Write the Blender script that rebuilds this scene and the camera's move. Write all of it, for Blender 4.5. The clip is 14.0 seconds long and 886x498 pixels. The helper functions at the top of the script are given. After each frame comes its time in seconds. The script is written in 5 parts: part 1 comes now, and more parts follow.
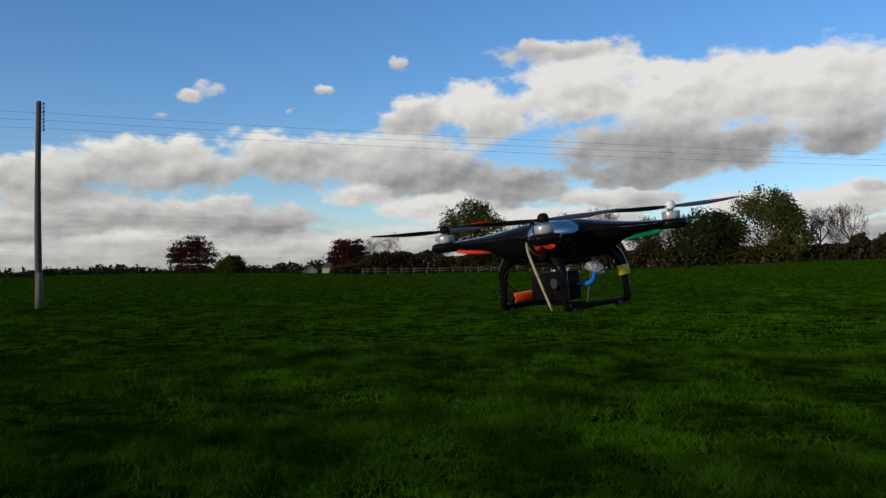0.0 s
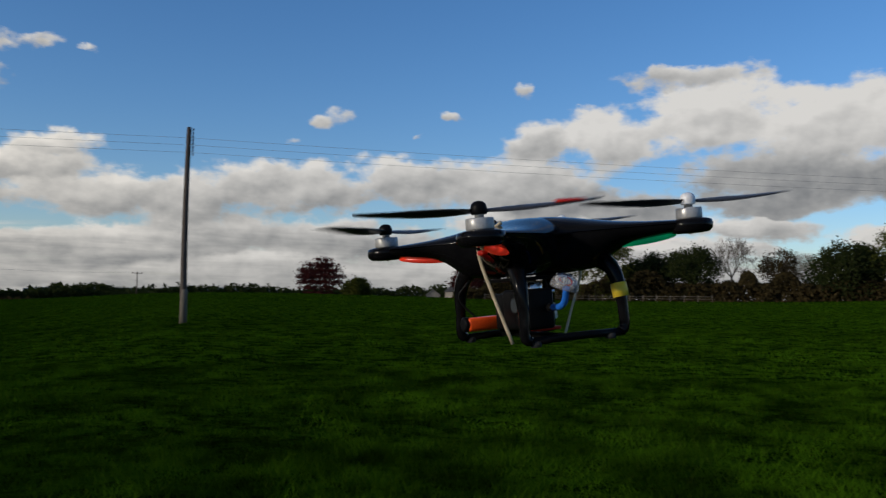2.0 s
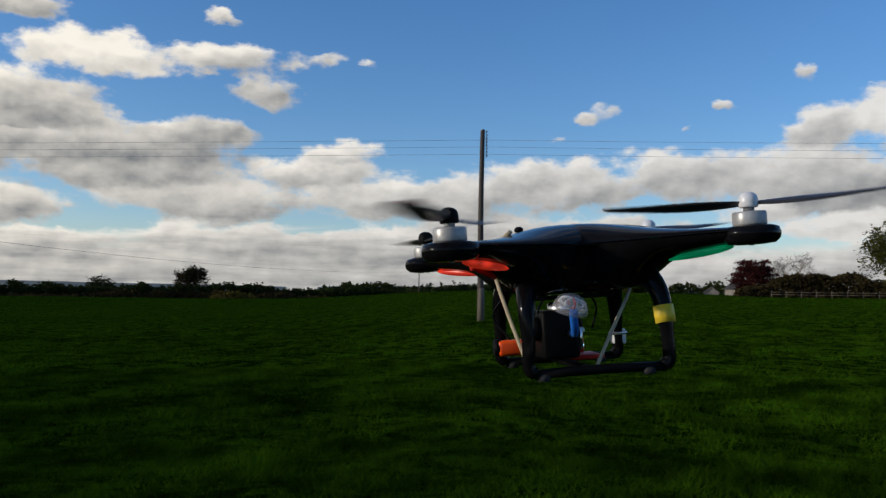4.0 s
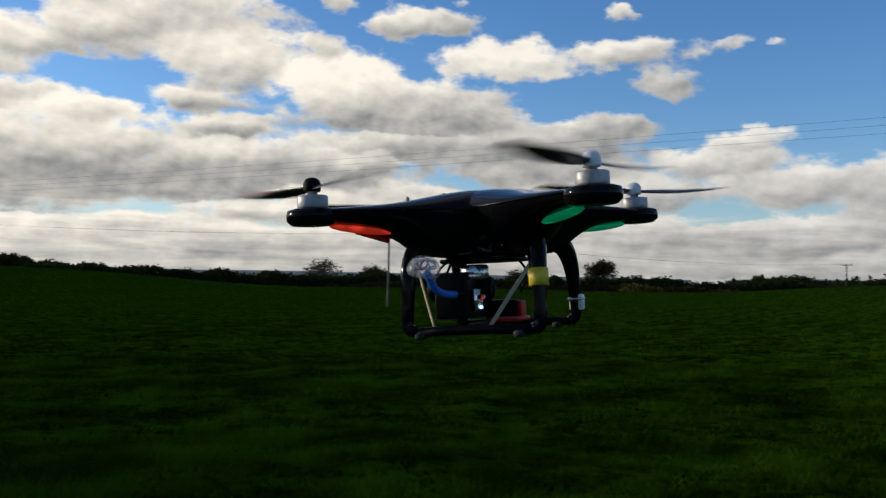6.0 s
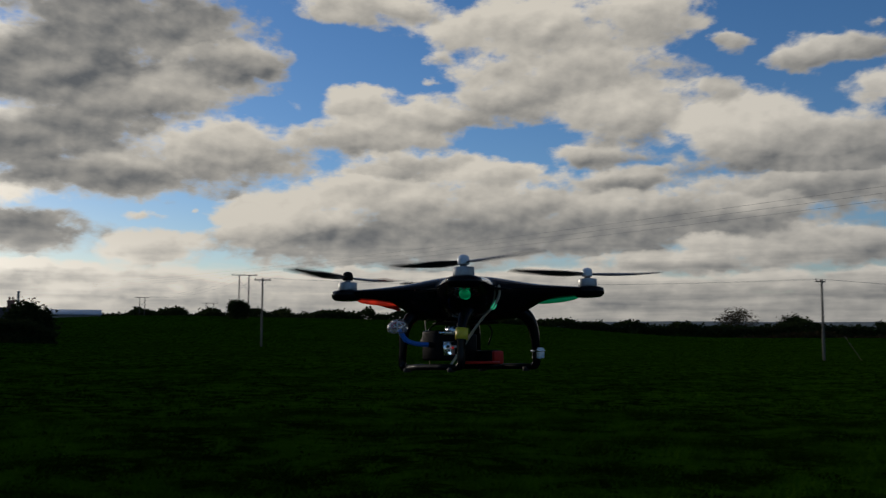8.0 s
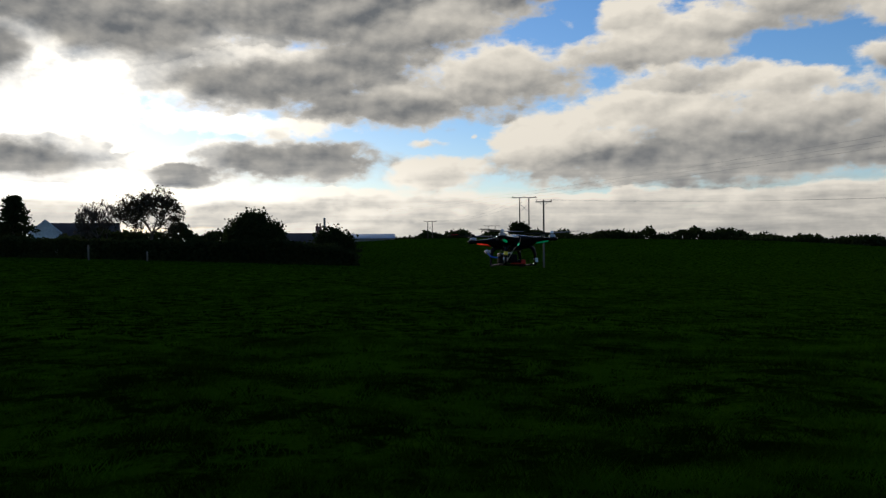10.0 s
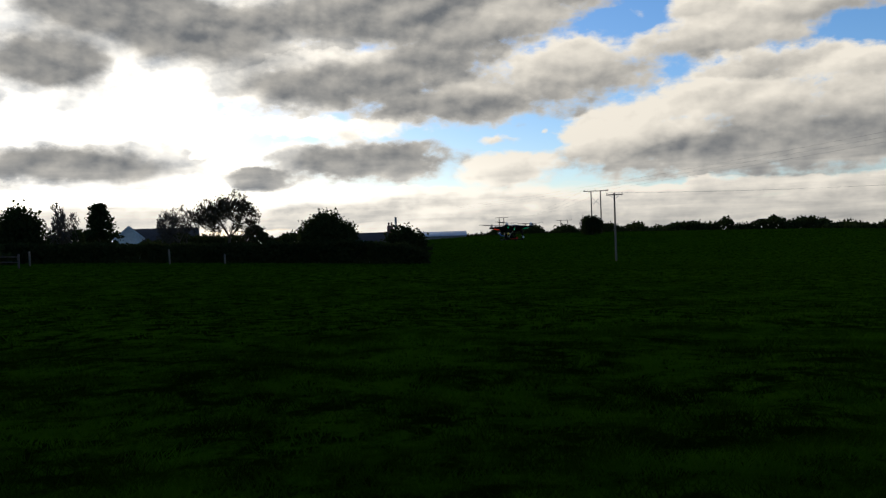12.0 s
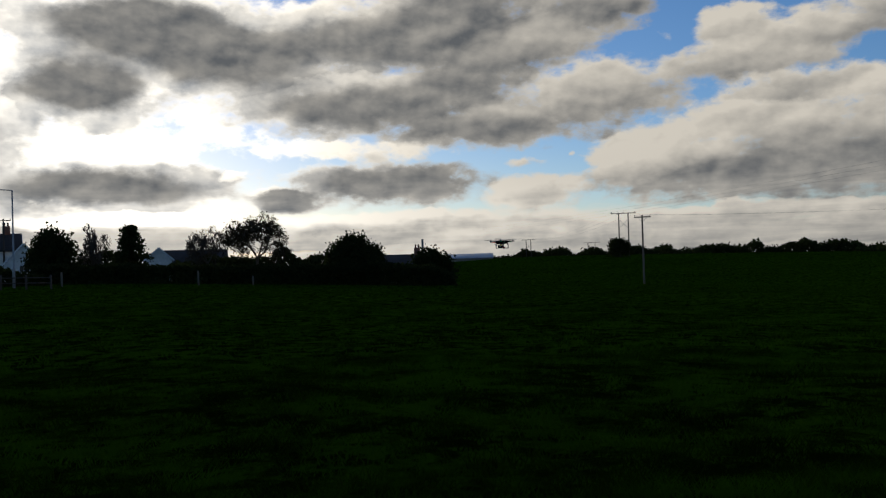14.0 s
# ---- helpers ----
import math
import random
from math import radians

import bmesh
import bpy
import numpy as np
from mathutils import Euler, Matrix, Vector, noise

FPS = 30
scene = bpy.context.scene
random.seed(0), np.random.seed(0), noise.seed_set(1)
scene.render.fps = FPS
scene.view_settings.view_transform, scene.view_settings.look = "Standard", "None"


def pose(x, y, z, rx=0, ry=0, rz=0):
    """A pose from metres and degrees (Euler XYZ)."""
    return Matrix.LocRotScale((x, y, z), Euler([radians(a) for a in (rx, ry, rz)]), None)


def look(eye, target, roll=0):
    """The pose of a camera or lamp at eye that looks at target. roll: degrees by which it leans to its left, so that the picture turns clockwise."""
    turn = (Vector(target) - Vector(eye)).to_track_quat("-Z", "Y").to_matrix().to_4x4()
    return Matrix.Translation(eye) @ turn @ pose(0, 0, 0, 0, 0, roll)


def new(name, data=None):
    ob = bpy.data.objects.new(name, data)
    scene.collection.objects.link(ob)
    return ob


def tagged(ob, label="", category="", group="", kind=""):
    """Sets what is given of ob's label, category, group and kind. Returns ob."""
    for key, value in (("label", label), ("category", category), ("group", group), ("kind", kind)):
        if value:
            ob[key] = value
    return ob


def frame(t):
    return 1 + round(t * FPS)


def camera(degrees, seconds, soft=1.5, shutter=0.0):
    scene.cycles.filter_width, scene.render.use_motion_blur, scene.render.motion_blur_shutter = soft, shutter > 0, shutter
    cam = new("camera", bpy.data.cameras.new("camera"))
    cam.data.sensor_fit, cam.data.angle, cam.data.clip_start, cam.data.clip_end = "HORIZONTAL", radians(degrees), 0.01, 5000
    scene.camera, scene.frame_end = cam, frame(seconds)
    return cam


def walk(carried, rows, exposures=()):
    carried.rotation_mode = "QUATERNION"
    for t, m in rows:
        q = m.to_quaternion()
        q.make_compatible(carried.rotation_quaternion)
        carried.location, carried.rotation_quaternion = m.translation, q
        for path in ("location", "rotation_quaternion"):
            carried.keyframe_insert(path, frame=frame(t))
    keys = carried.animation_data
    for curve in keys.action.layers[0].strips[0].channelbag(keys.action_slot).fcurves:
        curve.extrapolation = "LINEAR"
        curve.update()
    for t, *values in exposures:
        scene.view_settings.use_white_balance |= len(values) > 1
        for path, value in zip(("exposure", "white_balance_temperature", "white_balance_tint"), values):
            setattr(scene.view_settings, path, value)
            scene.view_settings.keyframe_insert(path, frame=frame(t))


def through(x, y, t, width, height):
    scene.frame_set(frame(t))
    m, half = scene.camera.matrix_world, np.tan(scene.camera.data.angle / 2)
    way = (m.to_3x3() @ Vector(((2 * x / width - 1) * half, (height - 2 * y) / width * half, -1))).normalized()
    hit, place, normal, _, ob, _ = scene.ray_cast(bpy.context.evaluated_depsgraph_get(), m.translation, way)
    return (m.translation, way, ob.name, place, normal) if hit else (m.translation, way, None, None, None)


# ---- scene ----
EYE = 1.6
cam = camera(54.3, 14.0, soft=1.3, shutter=0.22)

EXPOSURES = [(0.0, 0.0), (0.5, -0.1), (2.5, -0.2), (4.8, 0.1), (5.5, 0.12), (6.5, -0.23), (7.5, -0.62), (8.5, -0.8), (9.0, -0.68), (11.5, -0.12), (12.5, -0.46), (14.0, -0.74)]
# seconds, x, y, yaw, pitch, roll of the hand-held camera
CAMERA_PATH = [
    (0.0, 1.97, -0.21, 0.09, 1.54, 0.42),
    (0.5, 1.93, -0.26, 0.87, 2.03, -0.85),
    (1.0, 1.86, -0.31, 0.62, 2.33, -1.10),
    (1.5, 1.79, -0.37, 2.19, 2.64, -0.85),
    (2.0, 1.71, -0.20, 8.11, 3.20, -1.27),
    (2.5, 1.45, -0.04, 14.21, 3.91, -1.61),
    (2.7, 1.30, 0.02, 15.30, 3.87, -1.60),
    (3.4, 0.83, 0.02, 20.60, 3.35, -1.35),
    (4.1, 0.43, 0.02, 26.60, 2.62, -0.95),
    (4.8, 0.10, 0.02, 32.69, 1.93, -0.54),
    (5.0, -0.00, 0.02, 34.49, 1.33, -1.31),
    (5.5, -0.19, -0.29, 42.43, 1.16, -1.61),
    (6.0, -0.38, -0.60, 52.04, 1.72, -1.19),
    (6.5, -0.57, -0.91, 58.50, 2.53, -1.29),
    (7.0, -0.76, -1.22, 66.65, 3.44, -0.89),
    (7.5, -1.14, -1.49, 72.85, 4.68, -0.47),
    (8.0, -1.52, -1.75, 78.33, 4.77, -0.30),
    (8.5, -1.89, -2.02, 85.54, 3.21, -0.09),
    (9.0, -2.27, -2.28, 90.90, 1.54, -0.36),
    (9.2, -2.24, -2.25, 92.20, 1.00, -0.30),
    (10.0, -2.10, -2.10, 96.60, -0.45, 0.45),
    (10.7, -1.95, -1.95, 99.50, -1.25, 1.20),
    (11.3, -1.82, -1.82, 100.95, -1.46, 1.85),
    (11.5, -1.79, -1.78, 101.38, -1.26, 1.89),
    (12.0, -1.79, -1.78, 101.42, -0.57, 1.89),
    (12.5, -1.79, -1.78, 101.69, -0.07, 1.84),
    (13.0, -1.79, -1.78, 101.87, 0.23, 1.66),
    (13.5, -1.79, -1.78, 102.50, 0.55, 1.67),
    (14.0, -1.79, -1.78, 103.19, 0.95, 1.73),
]


def camera_pose(row):
    t, x, y, yaw, pitch, roll = row
    return pose(x, y, EYE, 90 + pitch, roll, yaw)


walk(cam, [(r[0], camera_pose(r)) for r in CAMERA_PATH], exposures=EXPOSURES)

# ---- world ----
SUN_AZ, SUN_EL = 126.0, 12.0
sun_dir = Vector((-math.sin(radians(SUN_AZ)) * math.cos(radians(SUN_EL)),
                  math.cos(radians(SUN_AZ)) * math.cos(radians(SUN_EL)), math.sin(radians(SUN_EL))))


class Nodes:
    """Short hand for building node trees."""

    def __init__(self, tree):
        self.tree = tree

    def add(self, kind, **inputs):
        node = self.tree.nodes.new(kind)
        for key, value in inputs.items():
            self.set(node, key, value)
        return node

    def set(self, node, key, value):
        key = int(key[1:]) if key[0] == "i" and key[1:].isdigit() else key.replace("_", " ")
        if isinstance(value, bpy.types.NodeSocket):
            self.tree.links.new(value, node.inputs[key])
        else:
            node.inputs[key].default_value = value

    def math(self, op, a, b=0.0, c=0.0, clamp=False):
        node = self.add("ShaderNodeMath", i0=a, i1=b, i2=c)
        node.operation, node.use_clamp = op, clamp
        return node.outputs[0]

    def vec(self, op, a, b=(0, 0, 0), c=(0, 0, 0)):
        node = self.add("ShaderNodeVectorMath", i0=a, i1=b)
        node.operation = op
        if op == "MULTIPLY_ADD":
            self.set(node, "i2", c)
        return node.outputs["Value"] if op in ("DOT_PRODUCT", "LENGTH") else node.outputs["Vector"]

    def noise(self, vector, scale, detail=4.0, rough=0.55, distortion=0.0):
        return self.add("ShaderNodeTexNoise", Vector=vector, Scale=scale, Detail=detail, Roughness=rough,
                        Distortion=distortion)

    def remap(self, value, a, b, c=0.0, d=1.0, smooth=True):
        node = self.add("ShaderNodeMapRange", i0=value, i1=a, i2=b, i3=c, i4=d)
        node.interpolation_type = "SMOOTHSTEP" if smooth else "LINEAR"
        return node.outputs[0]

    def mix(self, factor, a, b):
        node = self.tree.nodes.new("ShaderNodeMix")
        node.data_type = "RGBA"
        self.set(node, "i0", factor)
        for index, value in ((6, a), (7, b)):
            if isinstance(value, bpy.types.NodeSocket):
                self.tree.links.new(value, node.inputs[index])
            else:
                node.inputs[index].default_value = (*value[:3], 1)
        return node.outputs[2]


CLOUDS = []


def cloud(azimuth, elevation, width, height, tone, thin=0.0):
    """One body of cloud: where its middle stands, its half width and height, in degrees; how grey (-1) or white (1) it is,
    and how thin."""
    CLOUDS.append((azimuth, elevation, width, height, tone, thin))


cloud(-7.6, 14.2, 4.8, 0.90, 0.1, 0.1)
cloud(-9.2, 12.1, 4.2, 2.25, 0.9)
cloud(-17.0, 11.1, 5.8, 2.62, 0.8)
cloud(-23.6, 11.1, 4.7, 2.70, 0.8)
cloud(-2.8, 10.5, 3.4, 1.95, 0.8)
cloud(2.0, 10.2, 2.6, 1.42, 0.5)
cloud(-14.5, 7.9, 8.1, 1.95, -0.4)
cloud(-12.7, 6.4, 5.3, 0.82, -0.8)
cloud(-25.2, 8.8, 3.4, 1.69, 0)
cloud(10.6, 7.7, 4.0, 1.69, 0.3)
cloud(5.4, 7.2, 4.5, 1.95, 0.2)
cloud(0.9, 6.8, 4.9, 2.06, -0.1)
cloud(24.8, 5.7, 4.0, 1.87, 0.1)
cloud(19.7, 7.1, 4.0, 1.57, 0.3)
cloud(16.5, 6.7, 3.1, 1.50, 0.2)
cloud(23.6, 3.7, 5.7, 1.57, -0.2)
cloud(14.9, 3.3, 7.0, 1.50, -0.1)
cloud(17.7, 1.8, 10.2, 0.97, 0.3)
cloud(5.6, 5.3, 2.3, 0.94, 0.7)
cloud(-0.5, 4.3, 4.3, 1.05, 0.8)
cloud(-4.3, 5.6, 4.5, 1.35, -0.6)
cloud(-22.9, 4.0, 6.4, 1.05, 0.6)
cloud(-11.6, 4.7, 4.3, 0.82, 0.3)
cloud(-26.3, 4.9, 1.2, 0.56, 0.4)
cloud(-6.1, 3.0, 7.4, 1.12, 0.4)
cloud(15.4, 11.8, 1.5, 0.90, 0.3, 0.25)
cloud(3.2, 13.5, 1.2, 0.56, 0.4, 0.2)
cloud(7.6, 11.9, 1.0, 0.49, 0.3, 0.25)
cloud(9.9, 10.8, 0.6, 0.34, 0.3, 0.3)
cloud(18.3, 10.0, 0.7, 0.37, 0.3, 0.3)
cloud(-1.3, 12.7, 0.7, 0.34, 0.3, 0.3)
cloud(66.4, 13.9, 4.7, 2.06, 0.6)
cloud(60.5, 14.2, 2.0, 0.90, 0.2)
cloud(53.8, 16.4, 3.8, 0.97, 0.2)
cloud(40.1, 17.0, 2.3, 0.49, 0.3, 0.2)
cloud(59.2, 12.6, 4.5, 2.06, 0.9)
cloud(47.9, 14.0, 4.8, 1.35, 0.8)
cloud(40.4, 14.4, 4.5, 0.97, 0.4)
cloud(55.8, 11.1, 8.2, 1.57, 0.2)
cloud(53.3, 9.9, 6.9, 0.90, -0.7)
cloud(37.3, 12.6, 2.5, 1.12, -0.3, 0.1)
cloud(33.7, 14.6, 1.7, 0.67, 0.3, 0.2)
cloud(30.8, 14.5, 0.9, 0.37, 0.3, 0.3)
cloud(68.2, 10.8, 3.1, 0.94, 0.1)
cloud(65.9, 9.0, 3.2, 0.75, 0)
cloud(66.5, 6.7, 6.3, 1.69, -0.1)
cloud(68.0, 7.6, 2.8, 0.82, 0.6)
cloud(59.2, 6.8, 5.2, 1.42, 0.1)
cloud(55.7, 8.6, 5.7, 0.90, 0.1)
cloud(47.7, 8.5, 8.2, 1.80, -0.1)
cloud(42.1, 9.6, 3.7, 1.05, -0.2)
cloud(45.8, 6.9, 6.7, 1.27, -0.2)
cloud(32.4, 8.8, 2.6, 0.90, 0.6)
cloud(34.6, 7.4, 4.8, 1.05, 0.3)
cloud(60.8, 4.9, 2.7, 0.75, 0.7)
cloud(63.5, 3.8, 6.2, 0.90, 0.3)
cloud(54.9, 4.8, 5.4, 1.42, 0.2)
cloud(41.2, 5.6, 6.7, 1.57, 0.2)
cloud(29.8, 5.9, 5.0, 1.50, 0.3)
cloud(65.0, 1.9, 6.4, 1.05, 0.1)
cloud(53.0, 2.3, 9.1, 1.05, 0.2)
cloud(38.2, 2.8, 9.3, 1.20, 0)
cloud(29.0, 3.0, 5.3, 1.20, 0.1)
cloud(16.6, 11.3, 1.0, 0.67, 0.3, 0.3)
cloud(84.0, 20.3, 5.0, 1.12, 0.6)
cloud(71.7, 19.1, 8.1, 2.17, 0.6)
cloud(64.6, 19.4, 3.2, 1.95, 0.5)
cloud(70.2, 16.1, 7.7, 1.80, 0.3)
cloud(78.6, 16.9, 1.5, 0.52, 0.4, 0.2)
cloud(79.7, 15.6, 1.0, 0.41, 0.5, 0.2)
cloud(84.3, 14.2, 3.0, 1.12, 0.8)
cloud(79.3, 13.5, 4.5, 1.12, 0.5)
cloud(74.0, 14.4, 4.8, 1.35, 0.3)
cloud(83.5, 12.2, 5.6, 1.27, 0.4)
cloud(80.8, 10.3, 4.1, 1.05, 0.4)
cloud(66.9, 12.1, 3.4, 1.01, -0.1, 0.15)
cloud(54.7, 16.6, 2.7, 1.35, 0.3, 0.1)
cloud(59.7, 17.3, 1.5, 0.82, 0.2, 0.15)
cloud(51.5, 17.8, 1.2, 0.56, 0.4, 0.2)
cloud(60.4, 14.9, 2.0, 0.97, -0.1, 0.2)
cloud(64.8, 9.8, 3.9, 0.56, 0.3, 0.2)
cloud(90.4, 6.0, 2.9, 1.57, 0.9)
cloud(87.5, 7.2, 4.4, 1.72, 0.9)
cloud(81.5, 8.1, 6.0, 1.65, 0.5)
cloud(74.7, 9.7, 3.7, 0.97, 0.8)
cloud(74.0, 7.4, 9.3, 1.72, 0.1)
cloud(81.5, 5.1, 11.6, 1.72, -0.8)
cloud(70.3, 5.5, 9.2, 1.42, -0.7)
cloud(63.0, 7.2, 5.2, 1.27, 0)
cloud(98.8, 18.6, 7.6, 2.32, -0.7)
cloud(92.8, 16.4, 3.9, 1.69, 0)
cloud(100.9, 12.9, 5.1, 2.25, -0.2)
cloud(74.0, 2.6, 11.2, 0.90, 0.4)
cloud(85.2, 2.5, 7.4, 0.82, 0.5)
cloud(125.5, 11.5, 4.5, 2.17, -0.9)
cloud(122.1, 15.0, 7.3, 2.25, -0.7)
cloud(116.2, 13.6, 6.7, 2.47, -0.5)
cloud(128.5, 14.6, 2.6, 1.87, 0.6, 0.5)
cloud(128.3, 12.2, 1.4, 0.82, 0.8, 0.4)
cloud(118.8, 8.4, 10.4, 2.06, 0.9, 0.4)
cloud(126.2, 7.4, 4.1, 1.27, 0.9, 0.4)
cloud(105.9, 15.0, 9.3, 2.17, -0.3)
cloud(101.3, 16.0, 5.6, 1.72, -0.8)
cloud(96.5, 14.6, 4.1, 1.87, 0.3)
cloud(107.5, 10.6, 9.3, 2.10, -0.3)
cloud(100.4, 9.0, 7.5, 1.42, -0.1)
cloud(92.6, 10.7, 5.4, 2.17, 0.3)
cloud(111.2, 11.2, 2.0, 0.60, 0.9, 0.3)
cloud(124.6, 5.3, 7.3, 1.42, -0.9)
cloud(116.8, 5.9, 1.1, 0.41, 0.9, 0.3)
cloud(106.2, 5.3, 6.4, 1.35, -0.9)
cloud(113.4, 4.5, 2.2, 0.67, -0.7)
cloud(108.4, 7.5, 8.5, 0.82, 0.8, 0.2)
cloud(97.5, 6.6, 1.8, 0.52, 0.6, 0.2)
cloud(94.5, 7.1, 0.6, 0.30, 0.5, 0.3)
cloud(96.5, 4.4, 3.9, 1.27, 0.7)
cloud(124.0, 3.1, 9.8, 0.82, 0.6, 0.2)
cloud(106.3, 2.8, 11.2, 0.75, 0.6)
cloud(95.1, 2.2, 7.3, 0.94, 0.5)
cloud(134.0, 10.0, 5.0, 4.0, 0.2)
cloud(138.0, 4.0, 9.0, 2.0, 0.1)
cloud(-33.0, 10.0, 6.0, 3.0, 0.3)
cloud(-36.0, 5.0, 8.0, 1.6, 0.0)


def node_group(name, outputs):
    group = bpy.data.node_groups.new(name, "ShaderNodeTree")
    group.interface.new_socket("Place", in_out="INPUT", socket_type="NodeSocketVector")
    for out in outputs:
        group.interface.new_socket(out, in_out="OUTPUT", socket_type="NodeSocketFloat")
    n = Nodes(group)
    return group, n, n.add("NodeGroupInput").outputs[0], n.add("NodeGroupOutput")


def cloud_bodies():
    """A node group: how deep inside the clouds a direction lies, given as (azimuth, elevation) in degrees, and how lit they are
    there: bright above, grey at the base."""
    group, n, place, out = node_group("cloud_bodies", ["Body", "Tone"])
    wide = n.vec("SUBTRACT", n.noise(n.vec("MULTIPLY", place, (0.22, 0.40, 1)), 1.0, 2.0).outputs["Color"], (0.5, 0.5, 0.5))
    fine = n.vec("SUBTRACT", n.noise(n.vec("MULTIPLY", place, (0.8, 1.3, 1)), 1.0, 4.0).outputs["Color"], (0.5, 0.5, 0.5))
    bent = n.vec("MULTIPLY_ADD", wide, (3.4, 1.5, 0), place)
    bent = n.vec("MULTIPLY_ADD", fine, (1.5, 0.9, 0), bent)
    total, tones = 1e-9, 0.0
    for k, (az, el, w, h, tone, thin) in enumerate(CLOUDS):
        if k and k % 12 == 0:
            # ties each dozen to the sums before it
            bent = n.vec("MULTIPLY_ADD", n.add("ShaderNodeCombineXYZ", i0=total, i1=tones).outputs[0], (1e-7, 1e-7, 0), bent)
        depth = math.sqrt(1 + 3.3 * thin)
        off = n.vec("MULTIPLY_ADD", bent, (1 / w, 1 / h, 0), (-az / w, -el / h, depth))
        weight = n.math("POWER", math.exp(-SOFT), n.vec("DOT_PRODUCT", off, off))
        tones = n.math("MULTIPLY_ADD", weight, n.vec("DOT_PRODUCT", off, (0.13, 0.44, 0.58 * tone / depth)), tones)
        total = n.math("ADD", weight, total)
    body = n.math("ADD", n.math("LOGARITHM", total, math.exp(SOFT)), 2.0)
    tone = n.math("DIVIDE", tones, total)
    elevation = n.add("ShaderNodeSeparateXYZ", Vector=place).outputs[1]
    over = n.math("ADD", n.remap(elevation, 21.0, 28.0, -3.0, -0.25), n.math("MULTIPLY", n.math("SUBTRACT", n.noise(place, 0.07, 3.0).outputs["Fac"], 0.5), 3.0))
    group.links.new(n.math("MAXIMUM", body, over), out.inputs[0])
    group.links.new(n.math("MAXIMUM", n.math("MINIMUM", tone, 0.65), -0.18), out.inputs[1])
    return group


def cloud_billows():
    """A node group: the rounded heads and torn edges of cumulus, and the flat streaks low over the horizon."""
    group, n, place, out = node_group("cloud_billows", ["Heads", "Streaks", "Soft", "Bands"])
    flat = n.vec("MULTIPLY", place, (1, 1, 0))
    swirl = n.vec("SUBTRACT", n.noise(n.vec("MULTIPLY", flat, (0.5, 0.8, 1)), 1.0, 3.0).outputs["Color"], (0.5, 0.5, 0.5))
    bent = n.vec("MULTIPLY_ADD", swirl, (1.3, 0.9, 0), flat)
    cells = n.add("ShaderNodeTexVoronoi", Vector=n.vec("MULTIPLY", bent, (0.30, 0.50, 1)), Scale=1.0, Detail=3.0, Roughness=0.55, Lacunarity=2.3)
    cells.normalize = True
    torn = n.noise(n.vec("MULTIPLY", flat, (0.34, 0.60, 1)), 1.0, 10.0, 0.58).outputs["Fac"]
    heads = n.math("MULTIPLY_ADD", cells.outputs["Distance"], -1.5, 0.55)
    heads = n.math("MULTIPLY_ADD", n.math("SUBTRACT", torn, 0.5), 2.9, heads)
    group.links.new(heads, out.inputs[0])
    round_cells = n.add("ShaderNodeTexVoronoi", Vector=n.vec("MULTIPLY", bent, (0.38, 0.52, 1)), Scale=1.0, Detail=2.4, Roughness=0.42, Lacunarity=2.3)
    round_cells.normalize = True
    round_cells.feature = "SMOOTH_F1"
    lumps = n.noise(n.vec("MULTIPLY", flat, (0.36, 0.50, 1)), 1.0, 6.0, 0.47).outputs["Fac"]
    group.links.new(n.math("MULTIPLY_ADD", n.math("SUBTRACT", lumps, 0.5), 2.1, n.math("MULTIPLY", round_cells.outputs["Distance"], -1.8)), out.inputs[2])
    streaks = n.noise(n.vec("MULTIPLY", place, (0.085, 0.60, 1)), 1.0, 7.0, 0.56, 0.5).outputs["Fac"]
    elevation = n.add("ShaderNodeSeparateXYZ", Vector=place).outputs[1]
    low = n.remap(elevation, 1.2, 6.5, 1.0, -1.6)
    bands = n.noise(n.vec("MULTIPLY_ADD", place, (0.10, 1.25, 1), (7.3, 2.1, 0)), 1.0, 5.0, 0.55, 0.35).outputs["Fac"]
    group.links.new(n.math("MULTIPLY", n.math("SUBTRACT", bands, 0.47), 3.4), out.inputs[3])
    group.links.new(n.math("MULTIPLY_ADD", n.math("SUBTRACT", streaks, 0.5), 3.4, low), out.inputs[1])
    return group


